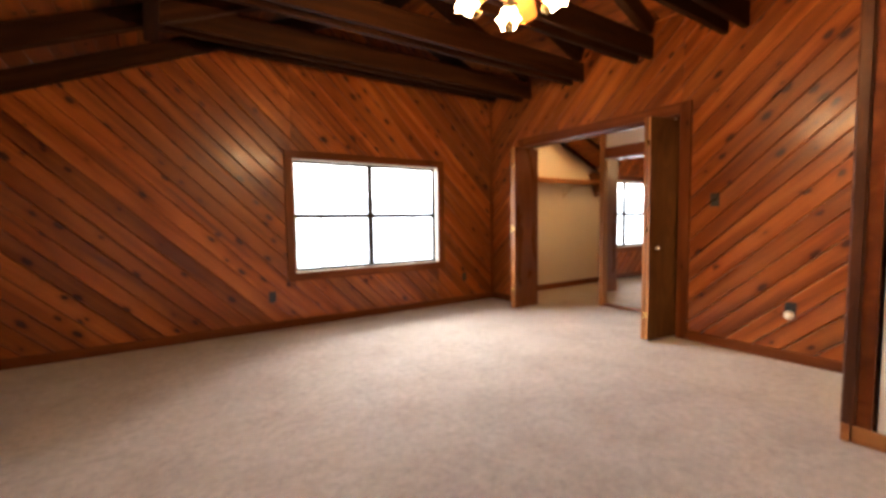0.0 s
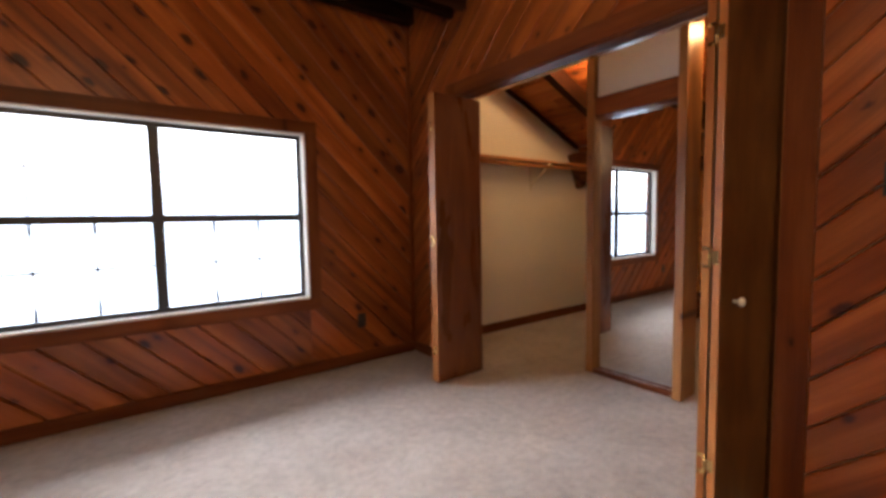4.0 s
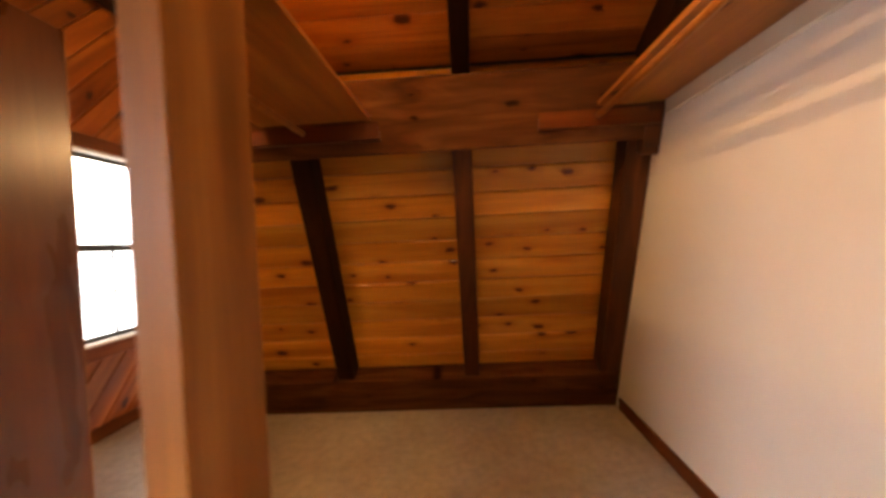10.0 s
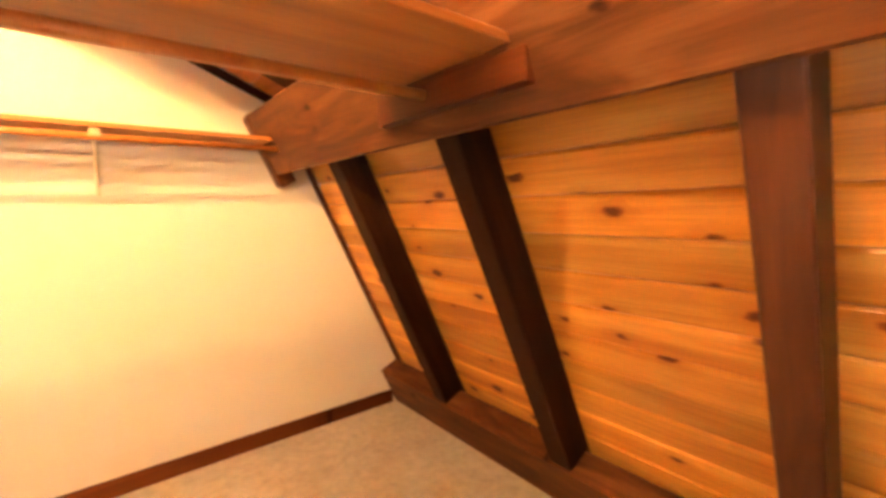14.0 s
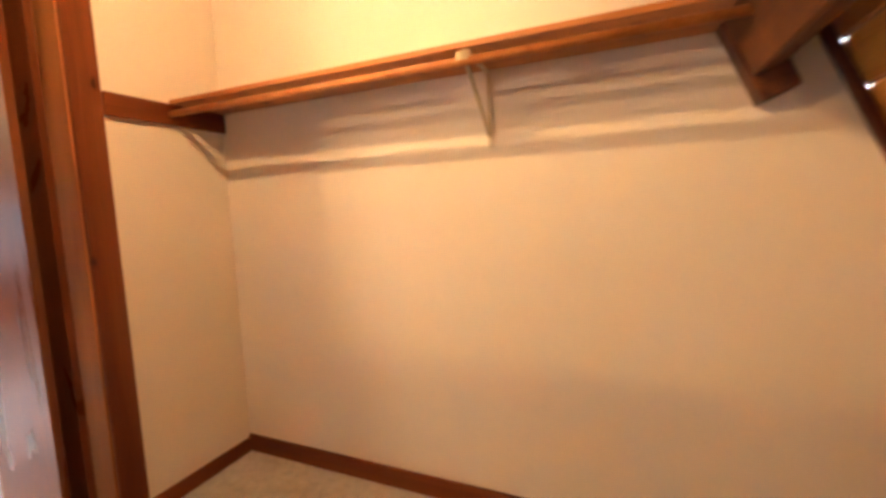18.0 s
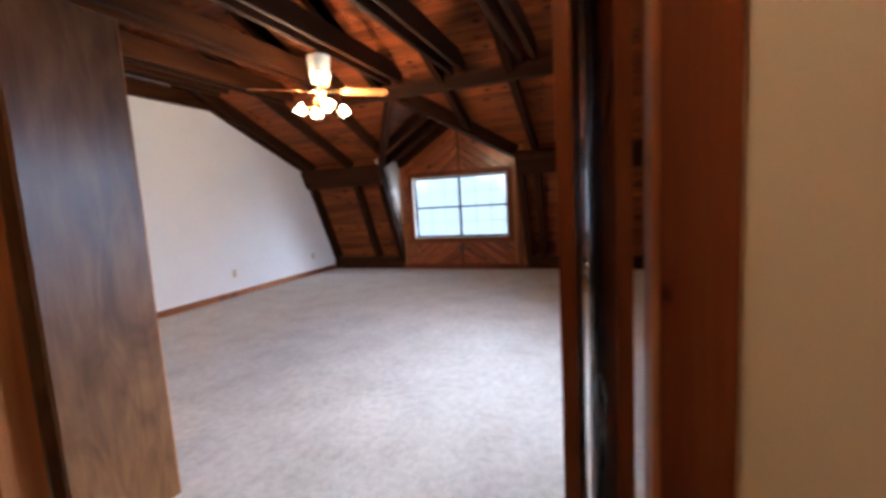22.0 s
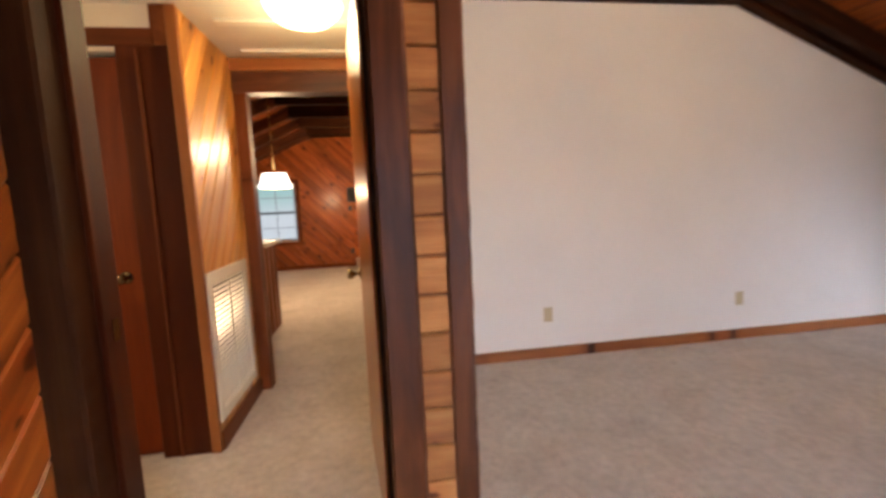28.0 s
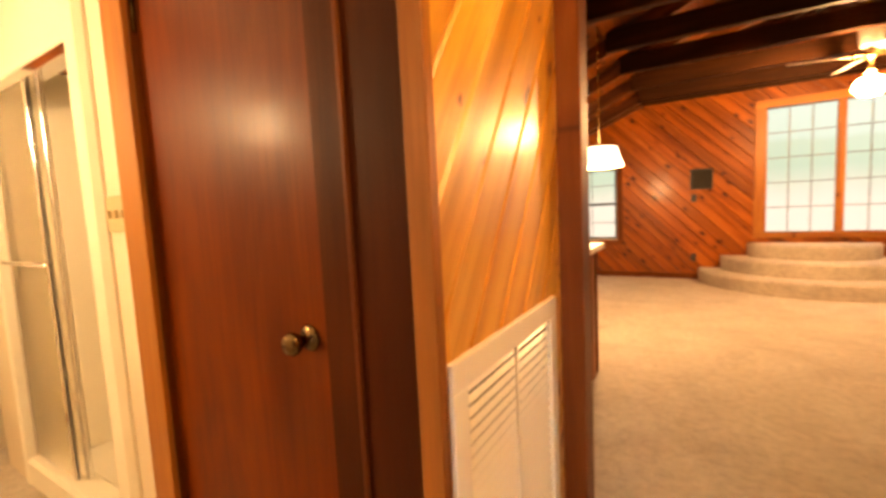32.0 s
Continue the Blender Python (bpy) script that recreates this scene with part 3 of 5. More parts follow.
A, B = XW + KX, XE - KX
Y0, Y1 = YFAR - 0.2, YN + 0.2
deck([(B + 0.16, Y0, KNEE - 0.067), (B + 0.16, Y1, KNEE - 0.067), (XM, Y1, RIDGE), (XM, Y0, RIDGE)])
deck([(A - 0.16, Y0, KNEE - 0.067), (A - 0.16, DY0 - 0.1, KNEE - 0.067), (A, DY0 + 0.06, KNEE), (0.16, DYM, roof_z(0.16)), (XM, DYM, RIDGE), (XM, Y0, RIDGE)])
deck([(A, DY1 - 0.06, KNEE), (A - 0.16, DY1 + 0.1, KNEE - 0.067), (A - 0.16, Y1, KNEE - 0.067), (XM, Y1, RIDGE), (XM, DYM, RIDGE), (0.16, DYM, roof_z(0.16))])
tagged(part("roof", bm, ROOF), "gambrel roof deck above the boards", "roof", kind="structure")

# Unseen blocks, added outside the knee to stop sky light leaking in.
bm = bmesh.new()
add_box(bm, XE - 0.80, XE - 0.35, Y0, Y1, 1.80, 2.16)
add_box(bm, XW + 0.35, XW + 0.80, Y0, DY0 - 0.1, 1.80, 2.16)
add_box(bm, XW + 0.35, XW + 0.80, DY1 + 0.1, Y1, 1.80, 2.16)
tagged(part("eaves", bm, ROOF), "added unseen blocks that shut sky light out of the roof knee", "eaves", kind="structure")

# roof frame
frame_ob = tagged(empty("roof_frame", (XM, 0, KNEE)), "dark-stained exposed rafters, collar beams and posts", "roof frame", kind="structure")


def rafter(y, side, x_low, x_high, width=0.085, depth=0.15, mat=BEAM):
    p = [(x if side > 0 else 2 * XM - x, y, roof_z(x) - 0.005) for x in (x_low, x_high)]
    return timber("rafter", p[0], p[1], width, depth, mat, frame_ob, (SLOPE * side, 0, 1), "", 0.006, 0.0)


def leg(y, side, width=0.10, z0=0.265, z1=1.9, depth=0.15, mat=POST):
    p = []
    for z in (z0, z1):
        x = XE - KX * z / KNEE - 0.005
        p.append((x if side > 0 else 2 * XM - x, y, z))
    return timber("post", p[0], p[1], width, depth, mat, frame_ob, (KNEE * side, 0, KX), "", 0.006, 0.0)


for y in TRUSSES:
    yw = y - LAP
    if not (DY0 < yw < DY1):
        if yw > YS + 0.4:
            leg(yw, -1, mat=BEAM)
        rafter(yw, -1, XE - KX - 0.02, XM)
    else:
        rafter(yw, -1, 2 * XM - 0.06, XM)
        w = 1.72 * abs(yw - DYM) / 1.16
        if w > 0.2:
            rafter(yw, -1, 2 * XM - 0.02 + w, XM)
    rafter(y, 1, 4.02, XM)
    zc = 2.76 if y > -0.5 else 2.91
    for side in (-1, 1):
        timber("collar_beam", (0.10 if zc < 2.9 else 0.4, y + 0.09 + 0.075 * side, zc), (4.05, y + 0.09 + 0.075 * side, zc), 0.05, 0.20, BEAM, frame_ob, bevel=0.006)
for y, z in ((YN - 0.05, 2.9), (YS + 0.05, 2.77)):
    timber("collar_beam", (-0.1 if y > 0 else 0.28, y, z), (4.05 if y > 0 else HALL_W, y, z), 0.085, 0.20, BEAM, frame_ob, bevel=0.008)
    rafter(y, -1, XE - KX - 0.02, XM), leg(y, -1, mat=BEAM)
    rafter(y, 1, 4.02 if y > 0 else HALL_W, XM)
for y in (1.40, 2.28, 3.12, 3.95):
    rafter(y, 1, XE - KX - 0.02, 4.22, 0.085)
for y, w in ((1.41, 0.13), (2.29, 0.10), (3.12, 0.11), (3.95, 0.11)):
    leg(y, 1, w, mat=BEAM if y > 3 else POST)
leg(YN - 0.016, 1, 0.03, 0.265, 1.9, 0.03)
rafter(YN - 0.02, 1, XE - KX - 0.02, 4.22, 0.035, 0.045)
timber("header", (0.05, 0.75, 2.60), (0.05, 3.9, 2.60), 0.09, 0.16, BEAM, frame_ob)
timber("ridge_beam", (XM, YFAR, 3.58), (XM, YN, 3.58), 0.05, 0.22, BEAM, frame_ob)


def plate(y0, y1, side, mat):
    """The wide knee plate that runs along the posts, and the sill at their feet."""
    z, off = 1.745, 0.20
    x = XE - KX * z / KNEE - off
    x = x if side > 0 else 2 * XM - x
    timber("knee_plate", (x, y0, z), (x, y1, z), 0.345, 0.085, mat, frame_ob, (KNEE * side, 0, KX), "", 0.008)


plate(1.345, YN, 1, PLATE)
for y in (1.39, YN - 0.04):
    timber("plate_block", (6.332, y - 0.04, 1.707), (6.332, y + 0.04, 1.707), 0.41, 0.10, POST, frame_ob, (KNEE, 0, KX), "", 0.006)
plate(YS, DY0, -1, BEAM)
plate(DY1, YN, -1, BEAM)
timber("sill_plate", (7.135, 1.345, 0.150), (7.135, YN, 0.150), 0.285, 0.14, PLATE, frame_ob, (KNEE, 0, KX), "", 0.008)
for a, b in ((YS, DY0), (DY1, YN)):
    slab("sill_plate", 2 * XM - 7.20, 2 * XM - 7.055, a, b, 0.0, 0.2, BEAM, "y", frame_ob)

# dormer on the west slope
WIN_W = (0.545, 2.315, 0.565, 1.68)
d_plane = wall_plane((DX - 0.018, 0, 0), (0, 1, 0))
d_out = [(DY0, 0), (DY1, 0), (DY1, 2.0), (DYM, 2.74), (DY0, 2.0)]
dormer = wall("wall_dormer", d_out, [WIN_W], d_plane, 0.12, TRIM, "dormer wall of chevron pine boards with a window")
boarding(dormer, cut(DY0, DYM, d_out), [WIN_W], 35, 0.12, d_plane, PINE)
boarding(dormer, cut(DYM, DY1, d_out), [WIN_W], -35, 0.12, d_plane, PINE)
timber("trim", (DX + 0.01, DYM, 1.76), (DX + 0.01, DYM, 2.66), 0.05, 0.02, TRIM, dormer, (1, 0, 0))
timber("trim", (DX + 0.01, DYM, 0.09), (DX + 0.01, DYM, 0.49), 0.05, 0.02, TRIM, dormer, (1, 0, 0))
for y, s in ((DY0, 1), (DY1, -1)):
    bm = bmesh.new()
    vs = [[bm.verts.new((x, y - s * d, z)) for x, z in ((DX - 0.15, 0), (XW + 0.06, 0), (XW + KX + 0.06, KNEE + 0.02), (DX - 0.15, KNEE + 0.12))] for d in (0.0, 0.10)]
    bm.faces.new(vs[0]), bm.faces.new(vs[1][::-1])
    for k in range(4):
        bm.faces.new((vs[0][k], vs[1][k], vs[1][(k + 1) % 4], vs[0][(k + 1) % 4]))
    bmesh.ops.recalc_face_normals(bm, faces=bm.faces[:])
    tagged(part("wall_dormer_cheek", bm, CREAM if s > 0 else PINE), "painted cheek wall of the dormer", "wall", kind="structure")
    leg(y - s * 0.05, -1, 0.12, 0.0, 1.95, 0.17, BEAM)
    timber("valley_rafter", (0.05, DYM, 2.62), (A + 0.04, y, 1.92), 0.10, 0.19, BEAM, frame_ob, (0, 0, 1), "", 0.006)
    bm = bmesh.new()
    for k in range(8):
        v0, v1 = k / 8, (k + 1) / 8
        far = lambda v: -1.67 + 1.75 * v
        zz = lambda v: 2.0 + 0.735 * v
        yy = lambda v: y + (DYM - y) * v
        quad = [(DX - 0.15, yy(v0), zz(v0)), (far(v0), yy(v0), zz(v0)), (far(v1), yy(v1), zz(v1) - 0.003), (DX - 0.15, yy(v1), zz(v1) - 0.003)]
        a = [bm.verts.new(q) for q in quad]
        b = [bm.verts.new((q[0], q[1], q[2] + 0.08)) for q in quad]
        bm.faces.new(a), bm.faces.new(b[::-1])
        for j in range(4):
            bm.faces.new((a[j], b[j], b[(j + 1) % 4], a[(j + 1) % 4]))
    bmesh.ops.recalc_face_normals(bm, faces=bm.faces[:])
    # Dormer boards share the roof pine with shade in its colour.
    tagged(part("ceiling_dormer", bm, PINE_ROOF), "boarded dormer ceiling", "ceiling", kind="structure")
    for x in (-2.30, -1.75, -1.25):
        low = max(0.0, (x + 1.65) / 1.75)
        timber("dormer_rafter", (x, y + (DYM - y) * low, 1.93 + 0.735 * low), (x, DYM, 2.665), 0.07, 0.12, BEAM, frame_ob, (0, 0, 1), "", 0.005)
for y0, y1, mt in ((2.43, 2.475, CASING), (2.50, 2.555, TRIM), (0.335, 0.375, CASING)):
    slab("corner_trim", DX + 0.001, DX + 0.045, y0, y1, 0.09, 1.93, mt, "z", dormer)
timber("dormer_ridge", (DX, DYM, 2.62), (0.05, DYM, 2.62), 0.05, 0.15, BEAM, frame_ob)
slab("sill_plate", DX, DX + 0.05, DY0, DY1, 0.0, 0.09, TRIM, "y", dormer)

# hall and bath: ceiling, walls
bm = box(2.97, 7.35, -1.30, 0.385, 2.25, 2.31)
tagged(part("ceiling_hall", bm, CEILING_PAINT), "white textured hall ceiling", "ceiling", kind="structure")
bm = box(4.2, 7.35, 0.385, 1.245, 2.25, 2.31)
tagged(part("ceiling_bath", bm, CEILING_PAINT), "white textured bath ceiling", "ceiling", kind="structure")
VX = 4.02
v_out = [(0.455, 0), (1.24, 0), (1.24, 2.25), (0.455, 2.25)]
v_plane = wall_plane((VX + 0.018, 0, 0), (0, -1, 0))
vent_wall = wall("wall_vent", v_out, [], v_plane, 0.10, TRIM, "hall wall of diagonal pine boards in a lit golden tone")
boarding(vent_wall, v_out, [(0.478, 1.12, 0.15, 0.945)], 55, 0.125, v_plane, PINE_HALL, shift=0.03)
BATH = (4.29, 5.05, 0.0, 2.04)
b_out = [(-5.29, 0), (-4.08, 0), (-4.08, 2.25), (-5.29, 2.25)]
wall("wall_bath_south", b_out, [(-BATH[1], -BATH[0], 0.0, BATH[3])], wall_plane((0, -0.47, 0), (-1, 0, 0)), 0.10, CREAM, "cream painted wall beside the shower")
wall("wall_bath_end", [(-6.75, 0), (-6.44, 0), (-6.44, 2.25), (-6.75, 2.25)], [], wall_plane((0, -0.455, 0), (-1, 0, 0)), 0.10, CREAM, "cream painted wall beyond the shower")
wall("wall_bath_north", [(4.2, 0), (7.3, 0), (7.3, 2.25), (4.2, 2.25)], [], wall_plane((0, 1.24, 0), (1, 0, 0)), 0.02, CREAM, "cream painted bath wall")
wall("wall_bath_east", [(-1.24, 0), (1.5, 0), (1.5, 2.25), (-1.24, 2.25)], [], wall_plane((7.02, 0, 0), (0, -1, 0)), 0.05, CREAM, "cream painted bath wall")
wall("wall_linen_back", [(4.1, 0), (7.3, 0), (7.3, 2.25), (4.1, 2.25)], [], wall_plane((0, -1.31, 0), (1, 0, 0)), 0.05, CREAM, "plain back wall")
# next room
WIN_F = (-5.62, -4.80, 0.60, 1.78)
BIG = (-2.89, -0.43, 0.70, 2.40)
far = wall("wall_far", mirrored(PROFILE), [WIN_F, BIG], wall_plane((0, YFAR - 0.018, 0), (-1, 0, 0)), 0.14, TRIM, "knotty pine wall of diagonal boards with windows")
boarding(far, mirrored(cut(XW, XE)), [WIN_F, BIG], -45, 0.138, wall_plane((0, YFAR - 0.018, 0), (-1, 0, 0)), PINE)
nx = [p for p in cut(4.1, XE)]
wall("wall_next_north", nx, [], wall_plane((0, -1.37, 0), (1, 0, 0)), 0.05, TRIM, "pine wall of the next room")
for y in (-1.9, -2.75, -3.6, -4.45, -5.3, -6.15, -7.0, YFAR + 0.05):
    rafter(y, 1, XE - KX - 0.02, XM, mat=POST), rafter(y, -1, XE - KX - 0.02, XM, mat=POST)
    timber("collar_beam", (0.28, y + 0.09, 2.76), (4.42, y + 0.09, 2.76), 0.085, 0.20, BEAM, frame_ob, bevel=0.008)
# ---- outdoors ----
bm = bmesh.new()
bmesh.ops.create_grid(bm, x_segments=2, y_segments=2, size=400)
tagged(part("ground", bm, paint("lawn", (0.06, 0.09, 0.03), 0.9, 8.0, 0.3, 0.2), None, "", pose(0, 0, -3.2)), "green lawn far below the windows", "ground", kind="structure")
BD_N = backdrop_material("hazy_north_sky", (0.10, 0.108, 0.118), (0.13, 0.14, 0.15), (1.0, 1.0, 1.0), -2.4, 3.4, 35.0, 0.12)
BD_W = backdrop_material("hazy_west_trees", (0.56, 0.62, 0.46), (0.64, 0.66, 0.64), (1.0, 0.98, 0.95), -1.2, 2.7, 1.75, 0.55)
BD_S = backdrop_material("hazy_south_trees", (1.0, 0.98, 0.90), (0.58, 0.80, 0.66), (0.66, 0.88, 0.80), 1.0, 3.0, 0.82, 0.08)
for name, m, mat, w in (("backdrop_north", pose(-4.0, 9.6, 1.2, 90, 0, 180), BD_N, 22), ("backdrop_west", pose(-8.4, 1.5, 1.2, 90, 0, 270), BD_W, 15), ("backdrop_south", pose(2.5, -13.3, 1.2, 90, 0, 0), BD_S, 16)):
    bm = bmesh.new()
    vs = [bm.verts.new(v) for v in ((-w / 2, -4.4, 0), (w / 2, -4.4, 0), (w / 2, 5, 0), (-w / 2, 5, 0))]
    bm.faces.new(vs)
    for v in bm.verts:
        v.co = m @ v.co
    tagged(part(name, bm, mat), "hazy overcast sky and trees outside the window", "backdrop", kind="structure")


# ---- windows ----
def window(name, m, w, h, label, casing=0.085, rail=0.5, depth=0.10, bars=(2, 2), heft=1.0):
    """A sliding window in the plane of m (u right, v up, w into the room), its sash set back in the reveal."""
    root = new(name)
    root.matrix_basis = m
    tagged(root, label, "window", kind="structure")

    def bar(pn, u0, u1, v0, v1, d0, d1, mat, along="u", lab=""):
        if along == "u":
            return timber(pn, m @ Vector((u0, (v0 + v1) / 2, (d0 + d1) / 2)), m @ Vector((u1, (v0 + v1) / 2, (d0 + d1) / 2)), d1 - d0, v1 - v0, mat, root, m.to_3x3() @ Vector((0, 1, 0)), lab, 0.003)
        return timber(pn, m @ Vector(((u0 + u1) / 2, v0, (d0 + d1) / 2)), m @ Vector(((u0 + u1) / 2, v1, (d0 + d1) / 2)), u1 - u0, d1 - d0, mat, root, m.to_3x3() @ Vector((0, 0, 1)), lab, 0.003)

    c = casing
    bar("casing", -c, w + c, h, h + c, 0.0, 0.022, TRIM)
    bar("casing", -c, w + c, -c, 0.0, 0.0, 0.022, TRIM)
    bar("casing", -c, 0.0, 0.0, h, 0.0, 0.022, TRIM, "v")
    bar("casing", w, w + c, 0.0, h, 0.0, 0.022, TRIM, "v")
    bar("reveal", 0.0, w, h - 0.012, h, -depth, 0.0, ENAMEL, "u", "cream painted reveal")
    bar("reveal", 0.0, w, 0.0, 0.014, -depth, 0.0, ENAMEL)
    bar("reveal", 0.0, 0.012, 0.014, h - 0.012, -depth, 0.0, ENAMEL, "v")
    bar("reveal", w - 0.012, w, 0.014, h - 0.012, -depth, 0.0, ENAMEL, "v")
    f, d0, d1 = 0.03, -depth, -depth + 0.035
    a, b, lo, hi = 0.012, w - 0.012, 0.014, h - 0.012
    bar("window_frame", a, b, hi - f, hi, d0, d1, ALU)
    bar("window_frame", a, b, lo, lo + f, d0, d1, ALU)
    bar("window_frame", a, a + f, lo + f, hi - f, d0, d1, ALU, "v")
    bar("window_frame", b - f, b, lo + f, hi - f, d0, d1, ALU, "v")
    if bars:
        bar("mullion", w / 2 - 0.022 * heft, w / 2 + 0.022 * heft, lo + f, hi - f, d0, d1, ALU, "v")
        for u0, u1 in ((a + f, w / 2 - 0.022 * heft), (w / 2 + 0.022 * heft, b - f)):
            bar("meeting_rail", u0, u1, h * rail - 0.016 * heft, h * rail + 0.016 * heft, d0, d1, ALU)
            for k in range(1, bars[0] + 1):
                u = u0 + (u1 - u0) * k / (bars[0] + 1)
                for v0, v1 in ((lo + f, h * rail - 0.016 * heft), (h * rail + 0.016 * heft, hi - f)):
                    bar("muntin", u - 0.004 * heft, u + 0.004 * heft, v0, v1, d0 - 0.004, d0 + 0.006, ENAMEL, "v")
            for v0, v1 in ((lo + f, h * rail - 0.016 * heft), (h * rail + 0.016 * heft, hi - f)):
                v = (v0 + v1) / 2
                bar("muntin", u0, u1, v - 0.004 * heft, v + 0.004 * heft, d0 - 0.004, d0 + 0.006, ENAMEL)
                g = part("pane", box(u0, u1, v0, v1, d0 + 0.012, d0 + 0.016), GLASS, root, "", m)
                g.visible_shadow = False
            # Added dark stubs: the muntin ends and crossings that glare would leave visible.
            if heft > 1:
                v0, v1 = lo + f, h * rail - 0.016 * heft
                for k in range(1, bars[0] + 1):
                    u = u0 + (u1 - u0) * k / (bars[0] + 1)
                    for c0, c1 in ((v0, v0 + 0.07), (v1 - 0.06, v1), ((v0 + v1) / 2 - 0.012, (v0 + v1) / 2 + 0.012)):
                        bar("muntin_stub", u - 0.009, u + 0.009, c0, c1, d0 - 0.007, d0 + 0.009, ALU, "v", "added dark stub where window glare leaves the muntin visible")
    else:
        bar("meeting_rail", a + f, b - f, h * rail - 0.02, h * rail + 0.02, d0, d1, ALU)
        for v in (0.24, 0.76):
            bar("muntin", a + f, b - f, h * v - 0.006, h * v + 0.006, d0 - 0.004, d0 + 0.006, MUNTIN)
        bar("muntin", w / 2 - 0.006, w / 2 + 0.006, lo + f, h * rail - 0.02, d0 - 0.003, d0 + 0.005, MUNTIN, "v")
        bar("muntin", w / 2 - 0.006, w / 2 + 0.006, h * rail + 0.02, hi - f, d0 - 0.003, d0 + 0.005, MUNTIN, "v")
        g = part("pane", box(a + f, b - f, lo + f, hi - f, d0 + 0.012, d0 + 0.016), GLASS, root, "", m)
        g.visible_shadow = False
    return root


window("window_1", wall_plane((WIN_N[0], YN, WIN_N[2]), (1, 0, 0)), WIN_N[1] - WIN_N[0], WIN_N[3] - WIN_N[2], "four-pane sliding window with dark aluminium frame, blown out by daylight", heft=1.5)
window("window_2", wall_plane((DX, WIN_W[0], WIN_W[2]), (0, 1, 0)), WIN_W[1] - WIN_W[0], WIN_W[3] - WIN_W[2], "four-pane dormer window with dark frame and trees behind")
window("window_3", wall_plane((-WIN_F[0], YFAR, WIN_F[2]), (-1, 0, 0)), WIN_F[1] - WIN_F[0], WIN_F[3] - WIN_F[2], "small two-pane window behind the pendant lamp", bars=None)


# ---- fan ----
def ceiling_fan(place, top, turn, swing, watts, globe=False):
    """A fan under its collar beam: bucket-shaped housing, four blades, and tulip shades that open upwards on curved arms."""
    x, y, z = place
    root = tagged(empty("ceiling_fan", (x, y, top)), "brass ceiling fan with pale blades and one lit globe" if globe else "brass ceiling fan with wooden blades and four lit tulip shades", "ceiling fan", "ceiling fans")
    part("housing", lathe([(0.03, z + 0.285), (0.074, z + 0.288), (0.078, z + 0.30), (0.108, z + 0.515), (0.106, z + 0.528), (0.05, z + 0.535), (0.03, top)], 28), ENAMEL, root, "cream bucket-shaped housing", pose(x, y, 0), True)
    part("motor", lathe([(0.02, z + 0.285), (0.02, z + 0.25), (0.05, z + 0.24), (0.06, z + 0.215), (0.05, z + 0.19), (0.022, z + 0.18), (0.02, z + 0.07), (0.034, z + 0.055), (0.03, z + 0.03), (0.0, z + 0.02)], 24), BRASS, root, "brass hub and stem", pose(x, y, 0), True)
    for k in range(4):
        m = pose(x, y, z + 0.215, 0, 0, turn + 90 * k)
        bm = bmesh.new()
        outline = [(0.17, -0.03), (0.19, -0.052), (0.24, -0.062), (0.58, -0.066), (0.615, -0.05), (0.635, 0), (0.615, 0.05), (0.58, 0.066), (0.24, 0.062), (0.19, 0.052), (0.17, 0.03)]
        board_bm(outline, 0.007, 0.002, bm)
        bmesh.ops.recalc_face_normals(bm, faces=bm.faces[:])
        blade = part("blade", bm, ENAMEL if globe else SHELF, root, "", m @ pose(0, 0, 0, -16, 0, 0))
        for side in (-1, 1):
            timber("bracket", m @ Vector((0.05, 0.01 * side, 0)), m @ Vector((0.215, 0.03 * side, -0.004 - 0.008 * side)), 0.012, 0.006, BRASS, blade, bevel=0.001)
    if globe:
        part("globe", lathe([(0.04, 0.02), (0.09, 0.0), (0.115, -0.05), (0.11, -0.10), (0.07, -0.145), (0.0, -0.16)], 20), GLOBE, root, "lit white glass globe", pose(x, y, z), True)
        bulb("fan_lamp", (x, y, z - 0.05), watts * 4, 0.13)
        return root
    for k in range(4):
        a = radians(swing + 90 * k)
        c, s = math.cos(a), math.sin(a)
        knots = [(0.025, 0.05), (0.07, 0.075), (0.115, 0.072), (0.145, 0.04), (0.158, 0.0)]
        for (r0, h0), (r1, h1) in zip(knots, knots[1:]):
            rod("arm", (x + r0 * c, y + r0 * s, z + h0), (x + r1 * c, y + r1 * s, z + h1), 0.007, BRASS, root, 10)
        way = Vector((0.72 * c, 0.72 * s, 0.70)).normalized()
        foot = Vector((x + 0.158 * c, y + 0.158 * s, z))
        m = Matrix.Translation(foot) @ way.to_track_quat("Z", "Y").to_matrix().to_4x4()
        part("socket", lathe([(0.012, -0.015), (0.026, -0.008), (0.026, 0.012), (0.02, 0.016)], 16), BRASS, root, "", m, True)
        bm = bmesh.new()
        n = 24
        rings = []
        for r, h, ruffle in ((0.017, 0.008, 0), (0.032, 0.018, 0), (0.039, 0.042, 0), (0.037, 0.062, 0.04), (0.047, 0.083, 0.13), (0.055, 0.089, 0.18)):
            rings.append([bm.verts.new((r * (1 + ruffle * math.cos(6 * j * 2 * math.pi / n)) * math.cos(2 * math.pi * j / n), r * (1 + ruffle * math.cos(6 * j * 2 * math.pi / n)) * math.sin(2 * math.pi * j / n), h)) for j in range(n)])
        for p, q in zip(rings, rings[1:]):
            for j in range(n):
                bm.faces.new((p[j], p[(j + 1) % n], q[(j + 1) % n], q[j]))
        part("shade", bm, AMBER, root, "lit ruffled amber glass shade", m, True)
        bulb("fan_lamp", foot + way * 0.115, watts, 0.025)
    return root


ceiling_fan((1.43, 1.42, 2.11), 2.67, 38, 50, 46.0)


